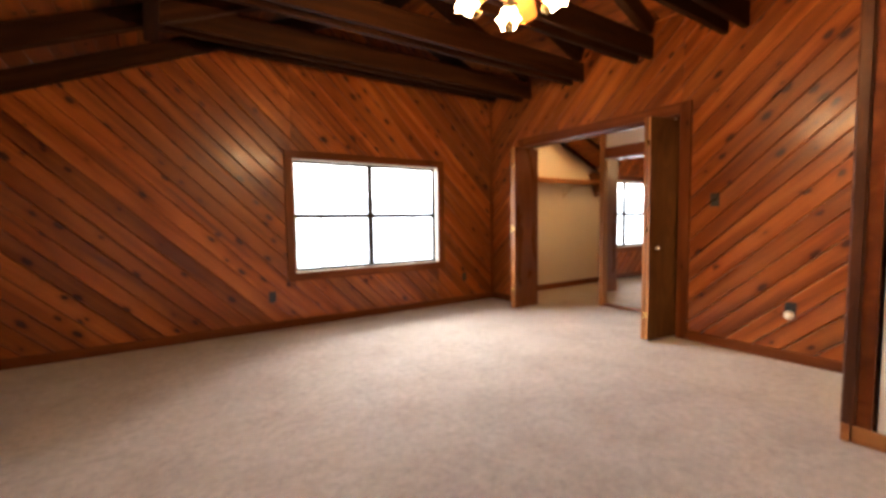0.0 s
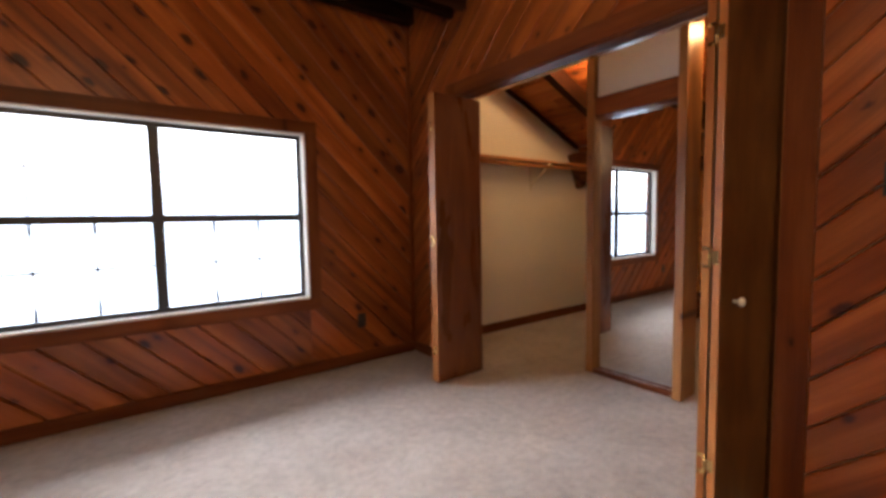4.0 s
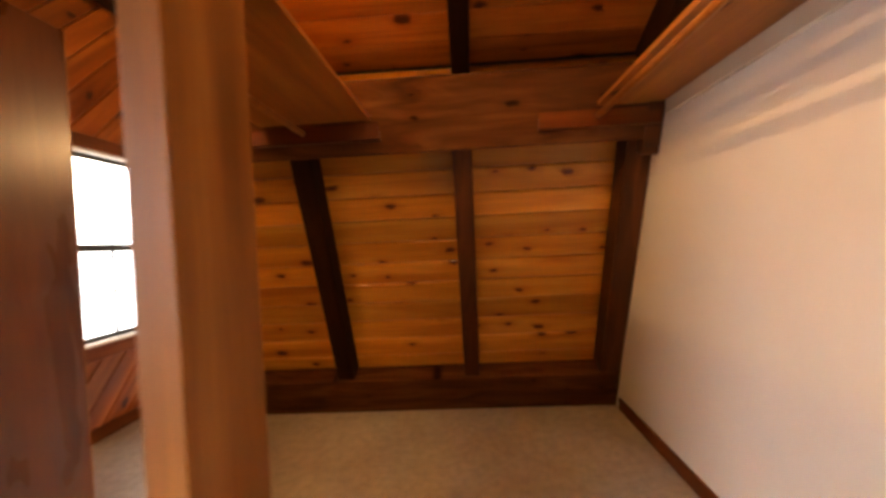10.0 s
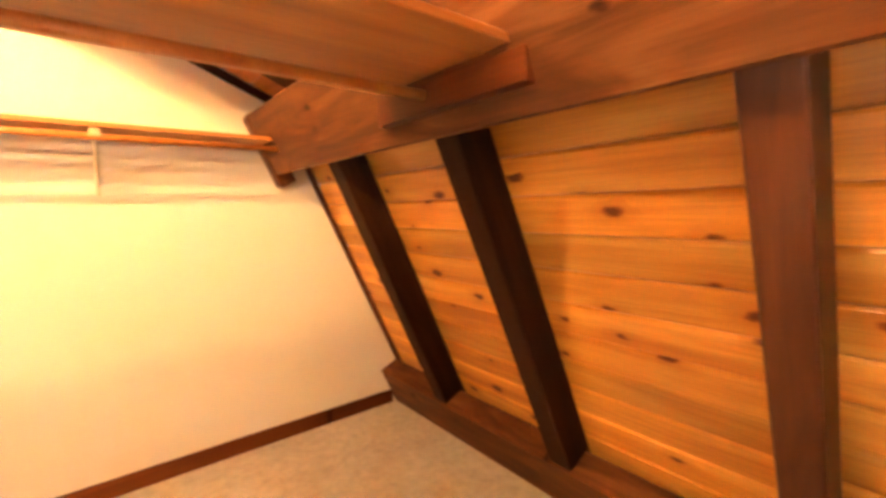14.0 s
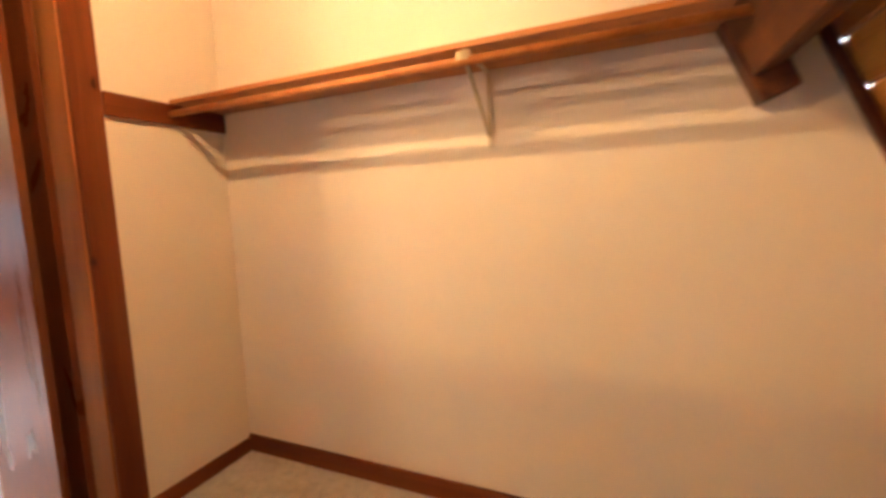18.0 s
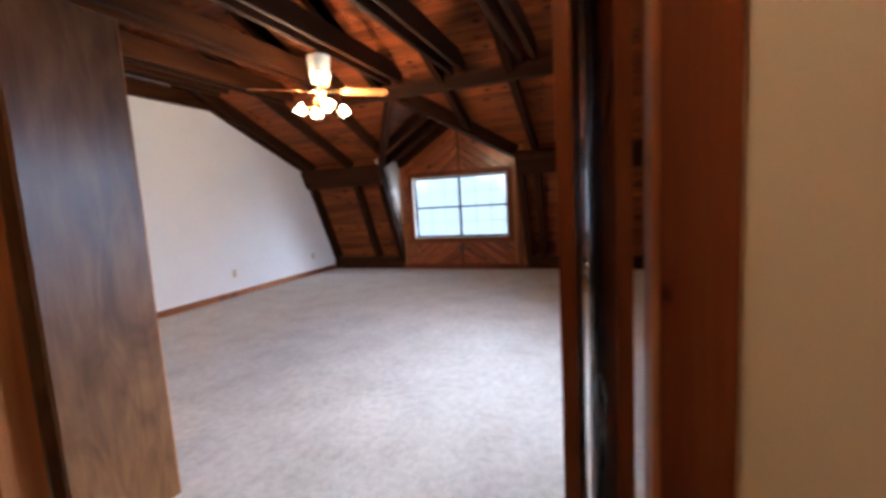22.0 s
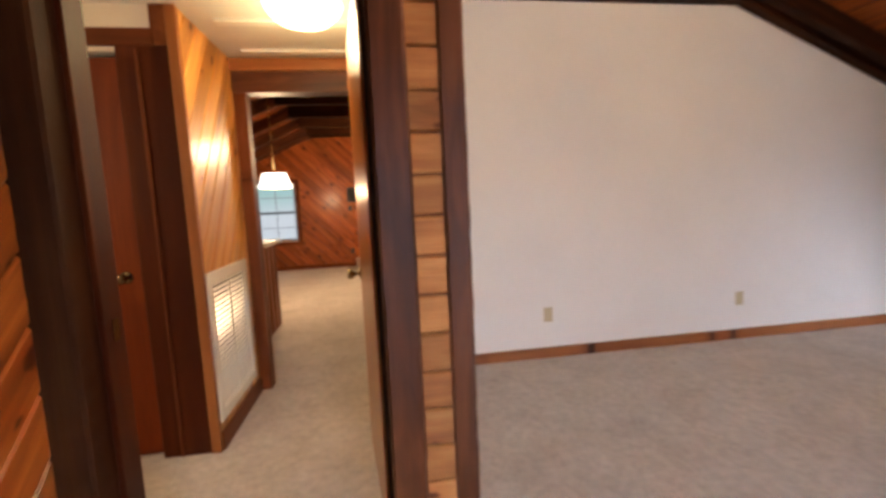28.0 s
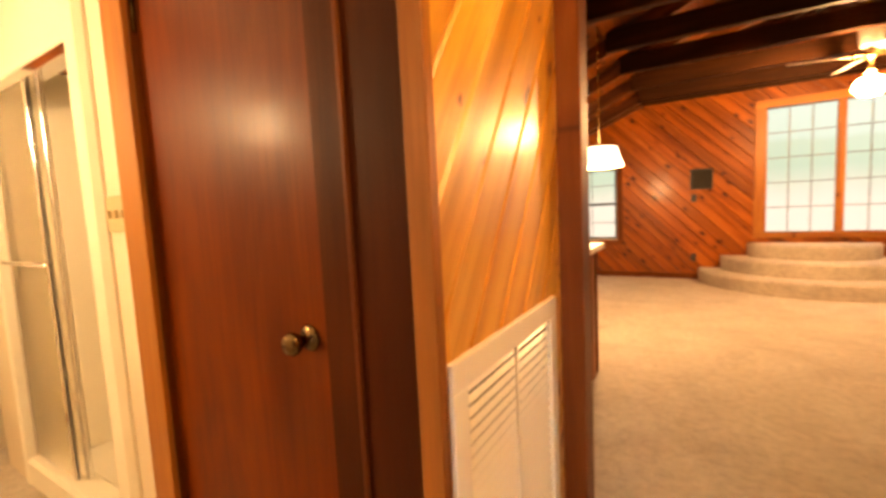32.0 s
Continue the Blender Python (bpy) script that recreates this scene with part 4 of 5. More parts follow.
# ---- closet opening: casing and bifold doors ----
casing = tagged(empty("closet_casing", (4.05, 3.0, 0)), "brown stained casing around the closet opening", "door casing", kind="structure")
slab("jamb", 4.045, 4.205, OPEN[1] - 0.02, OPEN[1], 0, OPEN[3], CASING, "z", casing)
slab("jamb", 4.045, 4.205, OPEN[0], OPEN[0] + 0.02, 0, OPEN[3], CASING, "z", casing)
slab("head_jamb", 4.045, 4.205, OPEN[0] + 0.02, OPEN[1] - 0.02, OPEN[3] - 0.02, OPEN[3], TRIM, "y", casing)
slab("track", 4.10, 4.14, OPEN[0] + 0.03, OPEN[1] - 0.03, OPEN[3] - 0.045, OPEN[3] - 0.02, CHROME, "y", casing, "aluminium bifold track")
for x0, x1 in ((4.028, 4.05), (4.2, 4.22)):
    slab("casing", x0, x1, OPEN[1] - 0.012, OPEN[1] + 0.09, 0, OPEN[3] + 0.09, TRIM, "z", casing)
    slab("casing", x0, x1, OPEN[0] - 0.09, OPEN[0] + 0.012, 0, OPEN[3] + 0.09, TRIM, "z", casing)
    slab("casing", x0, x1, OPEN[0] + 0.012, OPEN[1] - 0.012, OPEN[3] - 0.012, OPEN[3] + 0.09, TRIM, "y", casing)


def bifold(name, lead, backs, knob_y, label, veneer):
    """A folded pair of leaves: they meet at the leading edge, and stand a little apart at the track."""
    root = tagged(empty(name, (4.1, lead[1], 0.015)), label, "bifold door", "folding doors of the closet")
    for n, (bx, by) in enumerate(backs):
        off = 0.0185 if by == max(backs[0][1], backs[1][1]) else -0.0185
        p, q = Vector((lead[0], lead[1] + off, 0)), Vector((bx, by, 0))
        way = (q - p).normalized()
        side = Vector((-way.y, way.x, 0))
        mid = (p + q) / 2
        leaf = timber("leaf", mid + Vector((0, 0, 0.015)), mid + Vector((0, 0, 2.03)), (q - p).length, 0.028, veneer, root, side, "", 0.0015)
        e = p - way * 0.003
        timber("edge_band", e + Vector((0, 0, 0.015)), e + Vector((0, 0, 2.03)), 0.005, 0.027, CASING, root, side, "pale raw wooden edge", 0.0005)
    for z in (0.25, 1.02, 1.80):
        bm = box(lead[0] - 0.0085, lead[0] - 0.0066, lead[1] - 0.025, lead[1] - 0.004, z - 0.024, z + 0.024, 0.0006)
        for y0, y1, z0, z1 in ((0.004, 0.029, -0.038, -0.026), (0.004, 0.029, 0.026, 0.038), (0.004, 0.009, -0.026, 0.026)):
            add_box(bm, lead[0] - 0.0085, lead[0] - 0.0066, lead[1] + y0, lead[1] + y1, z + z0, z + z1)
        part("hinge", bm, BRASS, root, "brass cut-out hinge")
        rod("hinge_pin", (lead[0] - 0.009, lead[1], z - 0.04), (lead[0] - 0.007, lead[1], z + 0.04), 0.0035, BRASS, root, 8)
    s = 1 if knob_y > lead[1] else -1
    k = lathe([(0.007, 0), (0.007, 0.014), (0.016, 0.02), (0.018, 0.028), (0.012, 0.036), (0.0, 0.037)], 14)
    part("knob", k, PORCELAIN, root, "white porcelain knob", Matrix.Translation((lead[0] + 0.07, knob_y, 0.86)) @ Vector((0, s, 0)).to_track_quat("Z", "Y").to_matrix().to_4x4(), True)
    return root


bifold("bifold_door", (3.73, 3.846), ((4.15, 3.836), (4.12, 3.93)), 3.886, "folded-back veneered bifold door at the closet opening", VENEER)
bifold("bifold_door", (3.695, 2.072), ((4.092, 2.112), (4.085, 1.992)), 2.024, "folded-back veneered bifold door with brass hinges", VENEER_PALE)

# ---- mirror pillar ----
pil = tagged(empty("mirror_pillar", (4.85, 2.97, 0)), "pine-framed full-height mirror pillar in the closet", "mirror")
PZ = roof_z(4.9)
slab("post", 4.755, 4.945, 3.275, 3.335, 0, PZ, PILLAR, "z", pil)
slab("post", 4.745, 4.945, 2.635, 2.69, 0, PZ, PILLAR, "z", pil)
slab("header", 4.765, 4.90, 2.69, 3.275, 1.89, 2.02, TRIM, "y", pil)
slab("bottom_rail", 4.765, 4.80, 2.69, 3.275, 0, 0.035, TRIM, "y", pil)
part("upper_panel", box(4.80, 4.90, 2.69, 3.275, 2.02, PZ), CREAM, pil, "cream painted panel")
part("backing", box(4.83, 4.90, 2.69, 3.275, 0.035, 1.89), TRIM, pil)
part("mirror", box(-0.004, 0.004, -0.291, 0.291, 0.036, 1.888), MIRROR, pil, "silvered mirror", pose(4.812, 2.9825, 0, 0, 0, 0.3))
part("channel", box(4.775, 4.80, 2.692, 3.273, 1.862, 1.889, 0.002), CHROME, pil, "bright metal channel")

# ---- closet shelves ----
def hanging_shelf(name, x0, x1, y0, y1, z, rod_y, label):
    root = tagged(empty(name, ((x0 + x1) / 2, (y0 + y1) / 2, z)), label, "shelf", "closet shelves")
    slab("shelf_board", x0, x1, y0, y1, z - 0.02, z, SHELF, "x", root)
    rod("clothes_rod", (x0, rod_y - 0.012, z - 0.062), (x1, rod_y - 0.012, z - 0.062), 0.0145, SHELF, root)
    return root


n_shelf = hanging_shelf("closet_shelf", 4.205, 6.335, 4.345, 4.605, 1.75, 4.352, "pine shelf with clothes rod and metal bracket")
slab("cleat", 4.202, 4.222, 4.08, 4.608, 1.64, 1.73, TRIM, "y", n_shelf)
part("bracket", box(5.556, 5.570, 4.60, 4.607, 1.455, 1.73, 0.001), IVORY, n_shelf, "cream metal shelf bracket")
timber("bracket_arm", (5.563, 4.60, 1.50), (5.563, 4.36, 1.70), 0.012, 0.016, IVORY, n_shelf)
slab("bracket_top", 5.556, 5.570, 4.35, 4.60, 1.716, 1.729, IVORY, "y", n_shelf)
rod("bracket_hook", (5.545, 4.345, 1.70), (5.585, 4.345, 1.70), 0.022, IVORY, n_shelf)
m_shelf = hanging_shelf("closet_shelf", 4.93, 6.325, 2.72, 3.25, 1.745, 3.06, "pine shelf hung across the closet with a rod")
slab("cleat", 6.285, 6.345, 2.68, 3.30, 1.635, 1.72, TRIM, "y", m_shelf)
s_shelf = hanging_shelf("closet_shelf", 4.205, 6.325, 1.35, 1.66, 1.745, 1.665, "pine shelf with clothes rod on the white wall")
slab("cleat", 6.285, 6.345, 1.37, 1.925, 1.635, 1.72, TRIM, "y", s_shelf)
slab("wall_cleat", 4.21, 6.25, 1.347, 1.367, 1.66, 1.724, ENAMEL, "x", s_shelf, "white painted cleat")
slab("cleat", 4.202, 4.222, 1.37, 1.9, 1.64, 1.72, TRIM, "y", s_shelf)


def bare_bulb(place, watts):
    x, y, z = place
    root = tagged(empty("closet_lamp", (x, y, z + 0.13)), "bare lit bulb in a porcelain holder", "lamp", "closet bulbs")
    part("holder", lathe([(0.025, 0.03), (0.035, 0.06), (0.05, 0.09), (0.055, 0.125), (0.05, 0.13)], 18), PORCELAIN, root, "", pose(x, y, z), True)
    rod("stem", (x, y, z + 0.12), (x, y, roof_z(x) + 0.02), 0.03, PORCELAIN, root, 14)
    bm = bmesh.new()
    bmesh.ops.create_uvsphere(bm, u_segments=16, v_segments=10, radius=0.022)
    part("bulb", bm, BARE, root, "", pose(x, y, z), True)
    bulb("closet_light", (x, y, z), watts, 0.024, (1.0, 0.585, 0.21))


BARE = glow("bare_lit_bulb", (1.0, 0.60, 0.23), 120.0)
bare_bulb((5.16, 3.556, 2.404), 37.0)
bare_bulb((5.05, 2.50, 2.36), 28.5)


slab("corner_trim", 4.006, 4.032, YN - 0.030, YN - 0.004, 0.086, 2.80, TRIM, "z", casing)
# White ball for a small bright dot of unknown nature at the casing top.
bm = bmesh.new()
bmesh.ops.create_uvsphere(bm, u_segments=14, v_segments=8, radius=0.013)
tagged(part("white_ball", bm, PORCELAIN, None, "", pose(4.018, 2.0, 2.03), True), "small white ball on the brown closet casing", "bumper")

# ---- baseboards ----
def base(name, x0, x1, y0, y1, h, mat, grain, label):
    tagged(slab(name, x0, x1, y0, y1, 0, h, mat, grain), label, "baseboard", kind="structure")


base("baseboard_north", -2.4, 4.028, YN - 0.016, YN - 0.002, 0.085, TRIM, "x", "brown wooden baseboard")
base("baseboard_east", 4.034, 4.048, 0.62, OPEN[0] - 0.09, 0.085, TRIM, "y", "brown wooden baseboard")
base("baseboard_east_b", 4.034, 4.048, OPEN[1] + 0.09, YN - 0.018, 0.085, TRIM, "y", "brown wooden baseboard")
base("baseboard_south", -2.4, HALL_W - 0.02, YS + 0.002, YS + 0.016, 0.085, BASEBOARD, "x", "knotty pine baseboard under the white wall")
base("baseboard_pier", HALL_W - 0.015, HALL_W - 0.001, YS + 0.018, 0.47, 0.085, CASING, "y", "knotty pine baseboard")
base("baseboard_closet_north", 4.2015, 7.10, YN - 0.014, YN - 0.001, 0.092, TRIM, "x", "dark brown closet baseboard")
base("baseboard_closet_west", 4.201, 4.214, OPEN[1] + 0.092, YN - 0.016, 0.075, TRIM, "y", "dark brown closet baseboard")
base("baseboard_closet_west_b", 4.201, 4.214, 1.36, OPEN[0] - 0.092, 0.075, TRIM, "y", "dark brown closet baseboard")
base("baseboard_closet_south", 4.216, 7.05, 1.346, 1.359, 0.075, TRIM, "x", "dark brown closet baseboard")
base("baseboard_vent", VX - 0.016, VX - 0.001, -1.20, -0.46, 0.10, TRIM, "y", "brown wooden baseboard")
base("baseboard_bath", 5.14, 5.285, -0.469, -0.455, 0.09, TRIM, "x", "brown wooden baseboard")
base("baseboard_bath_east", 7.0, 7.015, -0.45, 1.2, 0.09, TRIM, "y", "brown wooden baseboard")
base("baseboard_far", -2.4, 7.2, YFAR + 0.002, YFAR + 0.016, 0.08, TRIM, "x", "brown wooden baseboard")

# ---- hall doorway ----
def hewn(name, x0, x1, y0, y1, z0, z1, mat, parent, rough=0.004):
    """An upright adze-hewn post: its faces wander and its arrises are worn."""
    bm = bmesh.new()
    e = 0.009
    section = [(x0 + e, y0), ((x0 + x1) / 2, y0), (x1 - e, y0), (x1, y0 + e), (x1, (y0 + y1) / 2), (x1, y1 - e), (x1 - e, y1), ((x0 + x1) / 2, y1), (x0 + e, y1), (x0, y1 - e), (x0, (y0 + y1) / 2), (x0, y0 + e)]
    cx, cy = (x0 + x1) / 2, (y0 + y1) / 2
    count = max(2, int((z1 - z0) / 0.035))
    rings = []
    for i in range(count + 1):
        z = z0 + (z1 - z0) * i / count
        ring = []
        for px, py in section:
            d = rough * (noise.noise((px * 14, py * 14, z * 7)) + 0.6 * noise.noise((px * 30, py * 30 + 9, z * 22)))
            ring.append(bm.verts.new((z - z0, (py - cy) + math.copysign(d, py - cy), -(px - cx) - math.copysign(d, px - cx))))
        rings.append(ring)
    n = len(section)
    for a, b in zip(rings, rings[1:]):
        for k in range(n):
            bm.faces.new((a[k], a[(k + 1) % n], b[(k + 1) % n], b[k]))
    bm.faces.new(rings[0]), bm.faces.new(rings[-1])
    bmesh.ops.recalc_face_normals(bm, faces=bm.faces[:])
    m = Matrix(((0, 0, -1, cx), (0, 1, 0, cy), (1, 0, 0, z0), (0, 0, 0, 1)))
    return part(name, bm, mat, parent, "", m)


hd = tagged(empty("hall_door_casing", (3.55, 0.45, 0)), "rough dark-stained timber posts and jambs of the hall doorway", "door casing", kind="structure")
hewn("post", 2.835, 2.915, 0.46, 0.515, 0.09, 2.45, POST, hd)
hewn("post", 3.012, 3.125, 0.46, 0.53, 0, 2.034, POST, hd)
hewn("post", 3.952, 4.10, 0.41, 0.585, 0, 2.034, BEAM, hd)
slab("base_block", 2.83, 3.012, 0.478, 0.512, 0, 0.09, CASING, "x", hd)
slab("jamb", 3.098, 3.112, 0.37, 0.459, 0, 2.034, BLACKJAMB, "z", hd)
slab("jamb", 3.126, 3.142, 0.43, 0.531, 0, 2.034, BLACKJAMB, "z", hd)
slab("jamb", 3.932, 3.951, 0.398, 0.49, 0, 2.05, HALLTRIM, "z", hd)
part("strike_plate", box(3.929, 3.932, 0.425, 0.455, 0.885, 0.955, 0.0008), DARK_BRASS, hd, "tarnished brass strike plate")
slab("lintel", 3.012, 4.05, 0.46, 0.54, 2.035, 2.26, POST, "x", hd)


def knob(parent, place, way, mat, r=0.026):
    m = Matrix.Translation(place) @ Vector(way).to_track_quat("Z", "Y").to_matrix().to_4x4()
    part("knob", lathe([(0.030, 0), (0.032, 0.004), (0.026, 0.009), (0.011, 0.012), (0.011, 0.032), (r * 0.75, 0.038), (r, 0.05), (r, 0.06), (r * 0.7, 0.069), (0.0, 0.071)], 20), mat, parent, "brass door knob", m, True)


# open hall door, hinged on the pier
hinge = Vector((3.135, 0.40, 0))
edge = Vector((3.214, -0.38, 0))
door = tagged(empty("hall_door", hinge), "open flush wooden door with glossy orange varnish and brass knob", "door")
d = (edge - hinge).normalized()
nrm = Vector((-d.y, d.x, 0))
timber("leaf", hinge + (edge - hinge) / 2 + Vector((0, 0, 0.012)), hinge + (edge - hinge) / 2 + Vector((0, 0, 2.02)), (edge - hinge).length, 0.036, GLOSSY, door, nrm, "", 0.002)
for s in (1, -1):
    knob(door, edge - d * 0.065 + nrm * 0.018 * s + Vector((0, 0, 0.925)), nrm * s, KNOB)
part("latch", box(-0.012, 0.012, -0.002, 0.003, -0.03, 0.03, 0.001), BRASS, door, "", Matrix.Translation(edge + Vector((0, 0, 0.925))) @ Vector((d.x, d.y, 0)).to_track_quat("Y", "Z").to_matrix().to_4x4())
for z in (0.22, 1.0, 1.80):
    rod("hinge", hinge + Vector((0.0, 0.012, z - 0.045)), hinge + Vector((0.0, 0.012, z + 0.045)), 0.007, BRASS, door)

# hall end: post, header, ceiling lamp
he = tagged(empty("hall_header", (3.5, -1.25, 2.1)), "rough timber header and corner post at the end of the hall", "beam", kind="structure")
slab("post", 3.945, 4.045, -1.32, -1.215, 0, 2.03, TRIM, "z", he)
slab("header", 2.97, 4.14, -1.32, -1.20, 2.03, 2.165, POST, "x", he)
slab("header_trim", 2.97, 4.14, -1.215, -1.18, 2.165, 2.245, CASING, "x", he)
slab("corner_trim", VX - 0.006, 4.064, -0.467, -0.440, 0, 2.24, CORNER, "z", he)
slab("post", 3.03, 3.14, -1.36, -1.262, 0, 2.03, POST, "z", he)
slab("ceiling_trim", 3.1, 3.9, -1.10, -1.04, 2.232, 2.249, ENAMEL, "x", he, "painted attic hatch trim")
slab("ceiling_trim", 3.1, 3.9, -0.66, -0.60, 2.232, 2.249, ENAMEL, "x", he)
root = tagged(empty("ceiling_dome", (3.42, -0.40, 2.25)), "lit round glass ceiling lamp", "lamp")
part("rim", lathe([(0.13, -0.018), (0.15, -0.01), (0.15, 0.0), (0.12, 0.0)], 28), BRASS, root, "", pose(3.42, -0.40, 2.249), True)
part("dome", lathe([(0.0, -0.115), (0.07, -0.108), (0.13, -0.085), (0.17, -0.05), (0.185, -0.02)], 28), DOME, root, "", pose(3.42, -0.40, 2.249), True)
bulb("hall_lamp", (3.42, -0.40, 2.09), 22.0, 0.16, (1.0, 0.72, 0.31))

# dark bath-closet door
bd = tagged(empty("bath_door", (BATH[1], -0.47, 0)), "closed dark red-brown flush veneer door with brass knob", "door")
slab("leaf", BATH[0] + 0.025, BATH[1] - 0.025, -0.525, -0.488, 0.012, 2.02, REDWOOD, "z", bd)
knob(bd, (BATH[0] + 0.10, -0.488, 0.955), (0, 1, 0), DARK_BRASS)
for z in (0.2, 1.83):
    rod("hinge", (BATH[1] - 0.028, -0.482, z - 0.045), (BATH[1] - 0.028, -0.482, z + 0.045), 0.007, DARK_BRASS, bd)
bc = tagged(empty("bath_door_casing", (4.67, -0.46, 0)), "orange-brown wooden door casing", "door casing", kind="structure")
slab("jamb", BATH[0], BATH[0] + 0.02, -0.57, -0.468, 0, BATH[3], HALLTRIM, "z", bc)
slab("jamb", BATH[1] - 0.02, BATH[1], -0.57, -0.468, 0, BATH[3], TRIM, "z", bc)
slab("casing", 4.066, BATH[0] + 0.01, -0.468, -0.45, 0, BATH[3] + 0.02, HALLTRIM, "z", bc)
slab("stop_bead", 4.20, 4.212, -0.45, -0.438, 0, BATH[3], TRIM, "z", bc)
part("strike_plate", box(BATH[0] + 0.006, BATH[0] + 0.019, -0.4675, -0.4655, 0.92, 0.99, 0.0006), DARK_BRASS, bc, "tarnished strike plate")
slab("casing", BATH[1] - 0.03, BATH[1] + 0.095, -0.468, -0.45, 0, BATH[3] + 0.02, CASING, "z", bc)
slab("casing", 4.127, BATH[1] + 0.075, -0.468, -0.45, BATH[3] + 0.02, BATH[3] + 0.1, TRIM, "x", bc)

# return-air vent
vent = tagged(empty("return_vent", (VX, -0.80, 0.55)), "white enamel return-air grille in the pine wall", "vent")
V0, V1, VZ0, VZ1 = -1.125, -0.473, 0.145, 0.95
for a in ((V0, V1, VZ1 - 0.06, VZ1, "y"), (V0, V1, VZ0, VZ0 + 0.06, "y"), (V0, V0 + 0.06, VZ0 + 0.06, VZ1 - 0.06, "z"), (V1 - 0.06, V1, VZ0 + 0.06, VZ1 - 0.06, "z")):
    slab("frame", VX - 0.012, VX + 0.004, a[0], a[1], a[2], a[3], VENT, a[4], vent)
# Sheet painted near-black as the shade of the duct behind the slats.
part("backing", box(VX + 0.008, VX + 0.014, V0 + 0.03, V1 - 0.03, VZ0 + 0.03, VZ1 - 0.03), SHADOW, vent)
n = 25
for k in range(n):
    z = VZ0 + 0.072 + (VZ1 - VZ0 - 0.144) * k / (n - 1)
    timber("slat", (VX, V0 + 0.058, z), (VX, V1 - 0.058, z), 0.002, 0.0165, VENT, vent, (0.75, 0, 1), "", 0.0005)
slab("centre_bar", VX - 0.008, VX - 0.003, (V0 + V1) / 2 - 0.006, (V0 + V1) / 2 + 0.006, VZ0 + 0.035, VZ1 - 0.035, VENT, "z", vent)


# ---- plates ----
def plate_cover(name, place, along, mat, label, category, w=0.072, h=0.115, plug=False, slots=1):
    """A wall plate in the plane that runs along `along`, facing into the room."""
    m = wall_plane(place, along)
    root = part(name, box(-w / 2, w / 2, -h / 2, h / 2, 0.0, 0.006, 0.002), mat, None, "", m)
    tagged(root, label, category, "wall outlets" if category == "outlet" else "wall switches")
    for k in range(slots):
        u = (k - (slots - 1) / 2) * 0.046
        if category == "switch":
            part("toggle", box(u - 0.005, u + 0.005, -0.012, 0.012, 0.004, 0.016, 0.002), mat, root, "", m)
        else:
            for v in (-0.02, 0.02):
                part("socket", box(-0.016, 0.016, v - 0.013, v + 0.013, 0.0055, 0.0085, 0.002), mat, root, "", m)
    return root


plate_cover("wall_switch", (4.05, 1.66, 1.283), (0, -1, 0), BLACK, "black switch plate on the pine wall", "switch")
plate_cover("wall_switch", (4.05, 0.70, 1.274), (0, -1, 0), BLACK, "black switch plate near the hall door", "switch", 0.11, 0.115, slots=2)
plate_cover("wall_outlet", (4.05, 1.098, 0.41), (0, -1, 0), BLACK, "black outlet with a white plug-in night light", "outlet")
tagged(part("night_light", lathe([(0.028, 0), (0.034, 0.012), (0.036, 0.03), (0.026, 0.05), (0.0, 0.056)], 18), PORCELAIN, None, "", Matrix.Translation((4.043, 1.098, 0.37)) @ Vector((-1, 0, 0)).to_track_quat("Z", "Y").to_matrix().to_4x4(), True), "white round plug-in night light in the black outlet", "night light")
for x in (1.0, 3.53):
    plate_cover("wall_outlet", (x, YN, 0.352), (1, 0, 0), BLACK, "black outlet plate on the pine wall", "outlet")
for x in (1.86, 0.175, -1.66):
    plate_cover("wall_outlet", (x, YS, 0.346), (-1, 0, 0), IVORY, "ivory outlet plate on the white wall", "outlet")
plate_cover("wall_outlet", (DX + 0.022, DYM, 0.36), (0, 1, 0), BLACK, "black outlet under the dormer window", "outlet")
plate_cover("wall_switch", (5.217, -0.47, 1.27), (-1, 0, 0), IVORY, "ivory three-gang switch plate on the cream wall", "switch", 0.16, 0.115, slots=3)

# ---- shower ----
sh = tagged(empty("shower", (6.3, -0.7, 0)), "cream shower stall with sliding obscure glass doors", "shower")
SX0, SX1 = 5.41, 6.40
part("curb", box(SX0, SX1, -0.56, -0.44, 0, 0.14, 0.015), ENAMEL, sh)
part("tray", box(SX0, SX1, -1.28, -0.56, 0, 0.06, 0.004), ENAMEL, sh)
part("surround", box(SX0, SX1, -1.302, -1.282, 0.06, 2.2), ENAMEL, sh)
part("frame_post", box(SX1, SX1 + 0.04, -0.56, -0.44, 0, 2.24, 0.006), ENAMEL, sh)
part("frame_post", box(5.29, SX0, -0.56, -0.44, 0, 2.24, 0.02), ENAMEL, sh, "white enamel frame post")
part("header_panel", box(SX0, SX1, -0.53, -0.46, 1.86, 2.24, 0.004), ENAMEL, sh)
part("rail", box(SX0, SX1, -0.53, -0.465, 1.82, 1.86, 0.003), CHROME, sh, "chrome top rail")
part("side_panel", box(SX1, SX1 + 0.02, -1.282, -0.56, 0.06, 2.2), ENAMEL, sh)
part("side_panel", box(SX0 - 0.02, SX0, -1.282, -0.56, 0.06, 2.2), ENAMEL, sh)
part("ledge", box(SX0 + 0.01, SX1 - 0.01, -1.282, -1.255, 1.42, 1.44, 0.006), ENAMEL, sh, "moulded ledge of the surround")
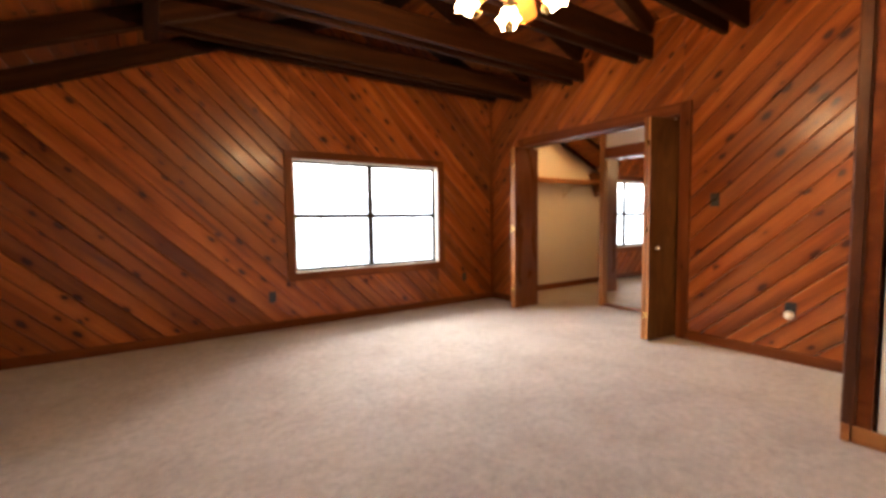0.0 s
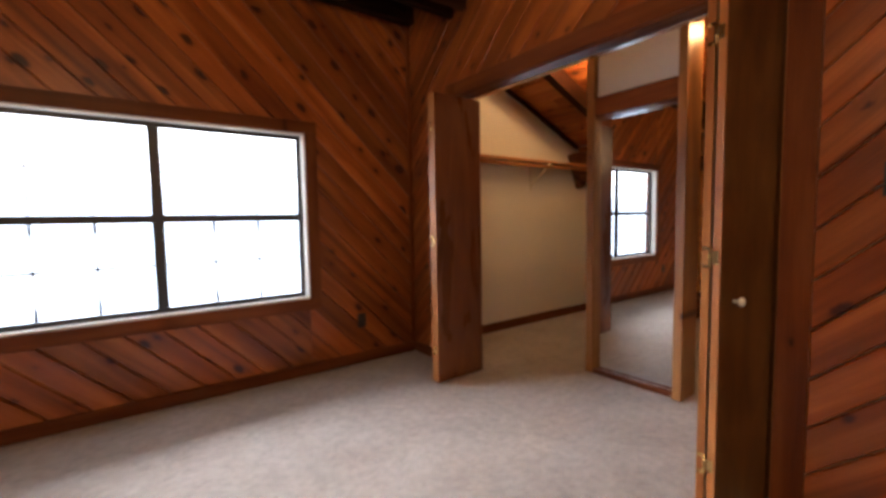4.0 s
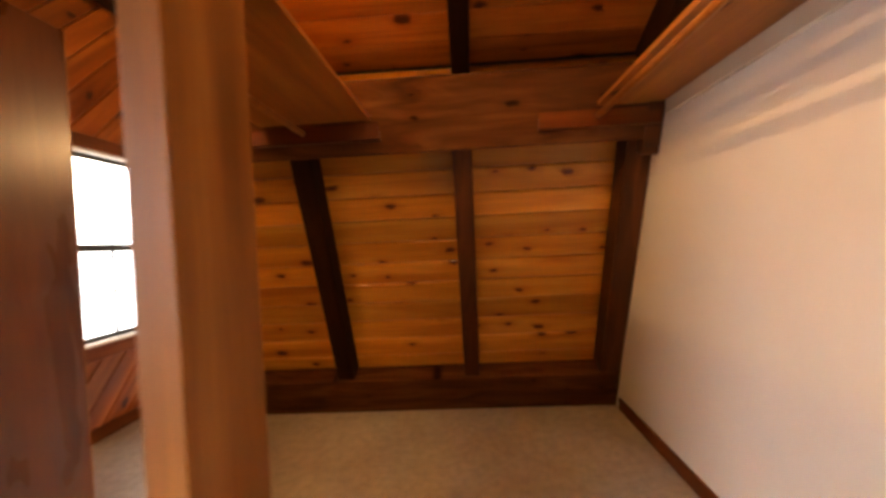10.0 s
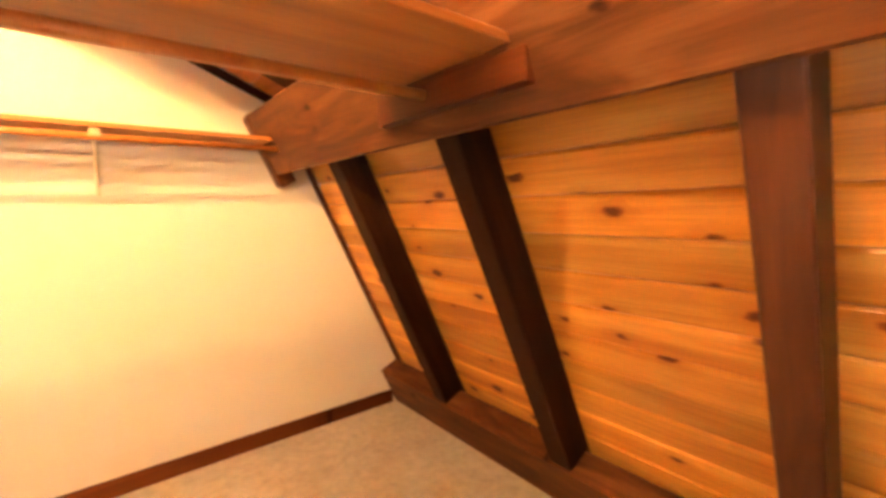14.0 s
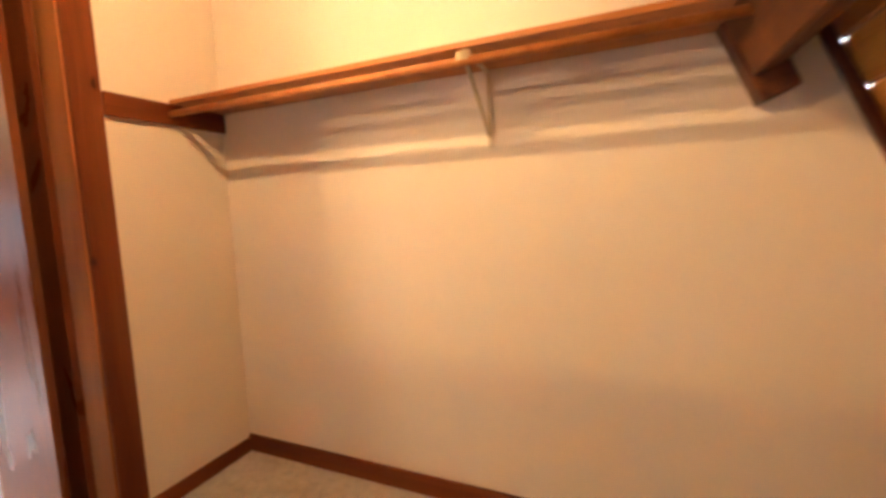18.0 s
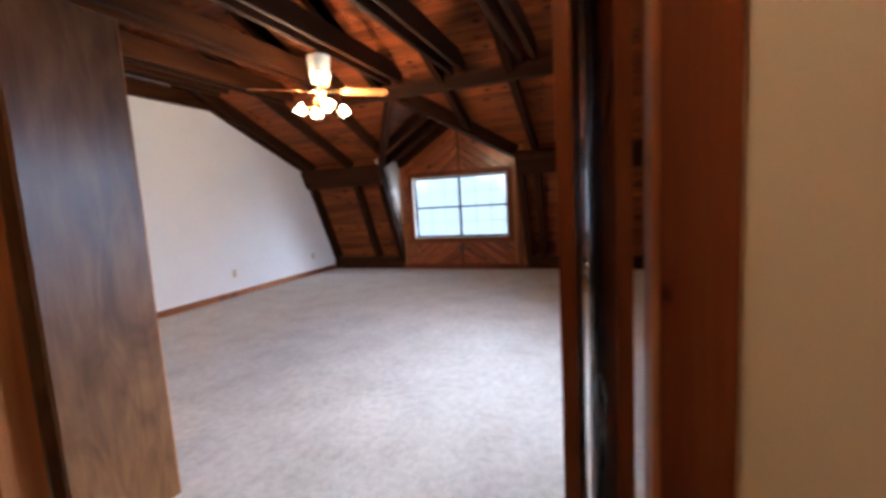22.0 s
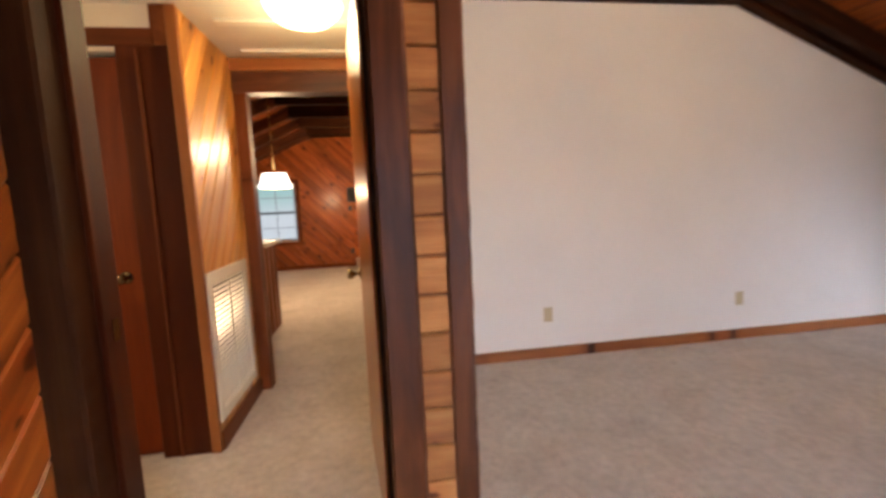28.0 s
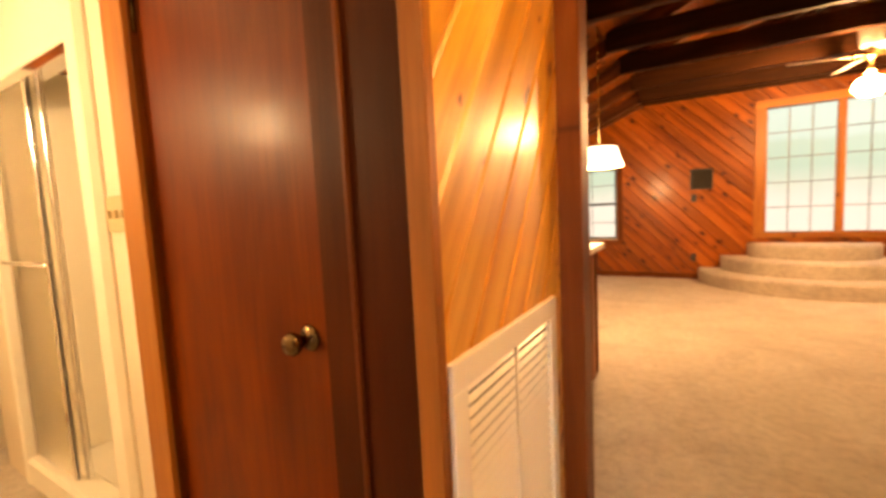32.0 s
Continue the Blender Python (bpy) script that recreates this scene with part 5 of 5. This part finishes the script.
for x0, x1, y in ((5.87, 6.36, -0.515), (5.91, SX1 - 0.01, -0.485)):
    g = part("glass_door", box(x0, x1, y - 0.004, y + 0.004, 0.15, 1.82), FROST, sh, "obscure glass sliding door")
    g.visible_shadow = False
    part("stile", box(x0, x0 + 0.025, y - 0.01, y + 0.01, 0.15, 1.82, 0.002), CHROME, g)
    part("stile", box(x1 - 0.025, x1, y - 0.01, y + 0.01, 0.15, 1.82, 0.002), CHROME, g)
rod("towel_bar", (5.80, -0.445, 1.09), (6.34, -0.445, 1.09), 0.009, CHROME, sh)
bulb("bath_lamp", (5.7, 0.45, 1.75), 56.0, 0.1, (1.0, 0.74, 0.41))

# ---- next room: steps, tall window, lamps, counter ----
steps = tagged(empty("carpet_steps", (2.4, YFAR, 0)), "three curved carpeted steps under the tall window", "steps")
for k, (a, b) in enumerate(((1.30, 1.20), (1.02, 0.88), (0.70, 0.55))):
    bm = bmesh.new()
    n = 36
    lo, hi, top = [], [], []
    for j in range(n + 1):
        t = math.pi * j / n
        c, s = math.cos(t), math.sin(t)
        q = lambda r: (2.36 + (a - r) * c, YFAR + 0.017 + (b - r) * s)
        lo.append(bm.verts.new((*q(0), 0.185 * k)))
        hi.append(bm.verts.new((*q(0), 0.185 * k + 0.16)))
        top.append(bm.verts.new((*q(0.02), 0.185 * (k + 1))))
    for p, q in ((lo, hi), (hi, top)):
        for j in range(n):
            bm.faces.new((p[j], p[j + 1], q[j + 1], q[j]))
    bm.faces.new(top)
    bmesh.ops.recalc_face_normals(bm, faces=bm.faces[:])
    part("step", bm, CARPET, steps)
tall = tagged(empty("window_4", (1.6, YFAR, 0.72)), "tall multi-pane window above the steps", "window", kind="structure")
W0, W1 = -BIG[1], -BIG[0]
for a in ((W0 - 0.1, W1 + 0.1, BIG[3], BIG[3] + 0.11, "x"), (W0 - 0.1, W1 + 0.1, BIG[2] - 0.08, BIG[2], "x"), (W0 - 0.1, W0, BIG[2], BIG[3], "z"), (W1, W1 + 0.1, BIG[2], BIG[3], "z")):
    slab("casing", a[0], a[1], YFAR, YFAR + 0.03, a[2], a[3], CASING, a[4], tall)
for i in range(3):
    x0, x1 = W0 + (W1 - W0) * i / 3, W0 + (W1 - W0) * (i + 1) / 3
    slab("stile", x0, x0 + 0.045, YFAR - 0.08, YFAR - 0.03, BIG[2], BIG[3], CASING, "z", tall)
    slab("stile", x1 - 0.045, x1, YFAR - 0.08, YFAR - 0.03, BIG[2], BIG[3], CASING, "z", tall)
    for k in range(1, 3):
        x = x0 + 0.045 + (x1 - x0 - 0.09) * k / 3
        slab("muntin", x - 0.006, x + 0.006, YFAR - 0.07, YFAR - 0.05, BIG[2], BIG[3], MUNTIN, "z", tall)
    for k in range(1, 5):
        z = BIG[2] + (BIG[3] - BIG[2]) * k / 5
        slab("muntin", x0 + 0.045, x1 - 0.045, YFAR - 0.069, YFAR - 0.051, z - 0.006, z + 0.006, MUNTIN, "x", tall)
    g = part("pane", box(x0 + 0.045, x1 - 0.045, YFAR - 0.078, YFAR - 0.074, BIG[2], BIG[3]), GLASS, tall)
    g.visible_shadow = False

lamp = tagged(empty("pendant_lamp", (4.42, -3.95, 1.55)), "lit white bell-shaped pendant lamp on a chain", "lamp")
part("shade", lathe([(0.205, 0.0), (0.21, 0.012), (0.18, 0.07), (0.155, 0.165), (0.14, 0.175), (0.0, 0.18)], 10), SHADE, lamp, "lit fabric shade", pose(4.42, -3.95, 1.545))
rod("chain", (4.42, -3.95, 1.76), (4.42, -3.95, roof_z(4.42) - 0.05), 0.006, BRASS, lamp, 8)
bulb("pendant_light", (4.42, -3.95, 1.45), 120.0, 0.06)
counter = tagged(empty("counter", (4.6, -2.9, 0)), "wooden counter end with a pale top", "counter")
slab("body", 4.26, 5.4, -3.0, -2.52, 0, 0.90, PINE, "z", counter)
slab("top", 4.22, 5.42, -3.05, -2.48, 0.90, 0.94, ENAMEL, "x", counter, "pale laminate top")
for y in (-2.92, -2.76, -2.60):
    slab("batten", 4.248, 4.26, y - 0.02, y + 0.02, 0.02, 0.89, TRIM, "z", counter)
reg = tagged(part("wall_register", box(3.476, 3.764, YFAR + 0.001, YFAR + 0.008, 1.35, 1.65, 0.002), SHADOW), "black square register on the pine wall", "vent")
for x0, x1, z0, z1 in ((3.476, 3.764, 1.625, 1.65), (3.476, 3.764, 1.35, 1.375), (3.476, 3.501, 1.376, 1.624), (3.739, 3.764, 1.376, 1.624)):
    part("frame", box(x0, x1, YFAR + 0.009, YFAR + 0.022, z0, z1, 0.003), BLACK, reg)
for k in range(9):
    timber("slat", (3.503, YFAR + 0.013, 1.395 + 0.026 * k), (3.737, YFAR + 0.013, 1.395 + 0.026 * k), 0.003, 0.018, BLACK, reg, (0, 0.5, 1), "", 0.0008)
plate_cover("wall_switch", (3.72, YFAR, 1.22), (-1, 0, 0), BLACK, "black switch plate on the pine wall", "switch")
plate_cover("wall_outlet", (3.72, YFAR, 0.33), (-1, 0, 0), BLACK, "black outlet plate on the pine wall", "outlet")
ceiling_fan((2.30, -5.35, 2.24), 2.80, 10, 30, 60.0, True)
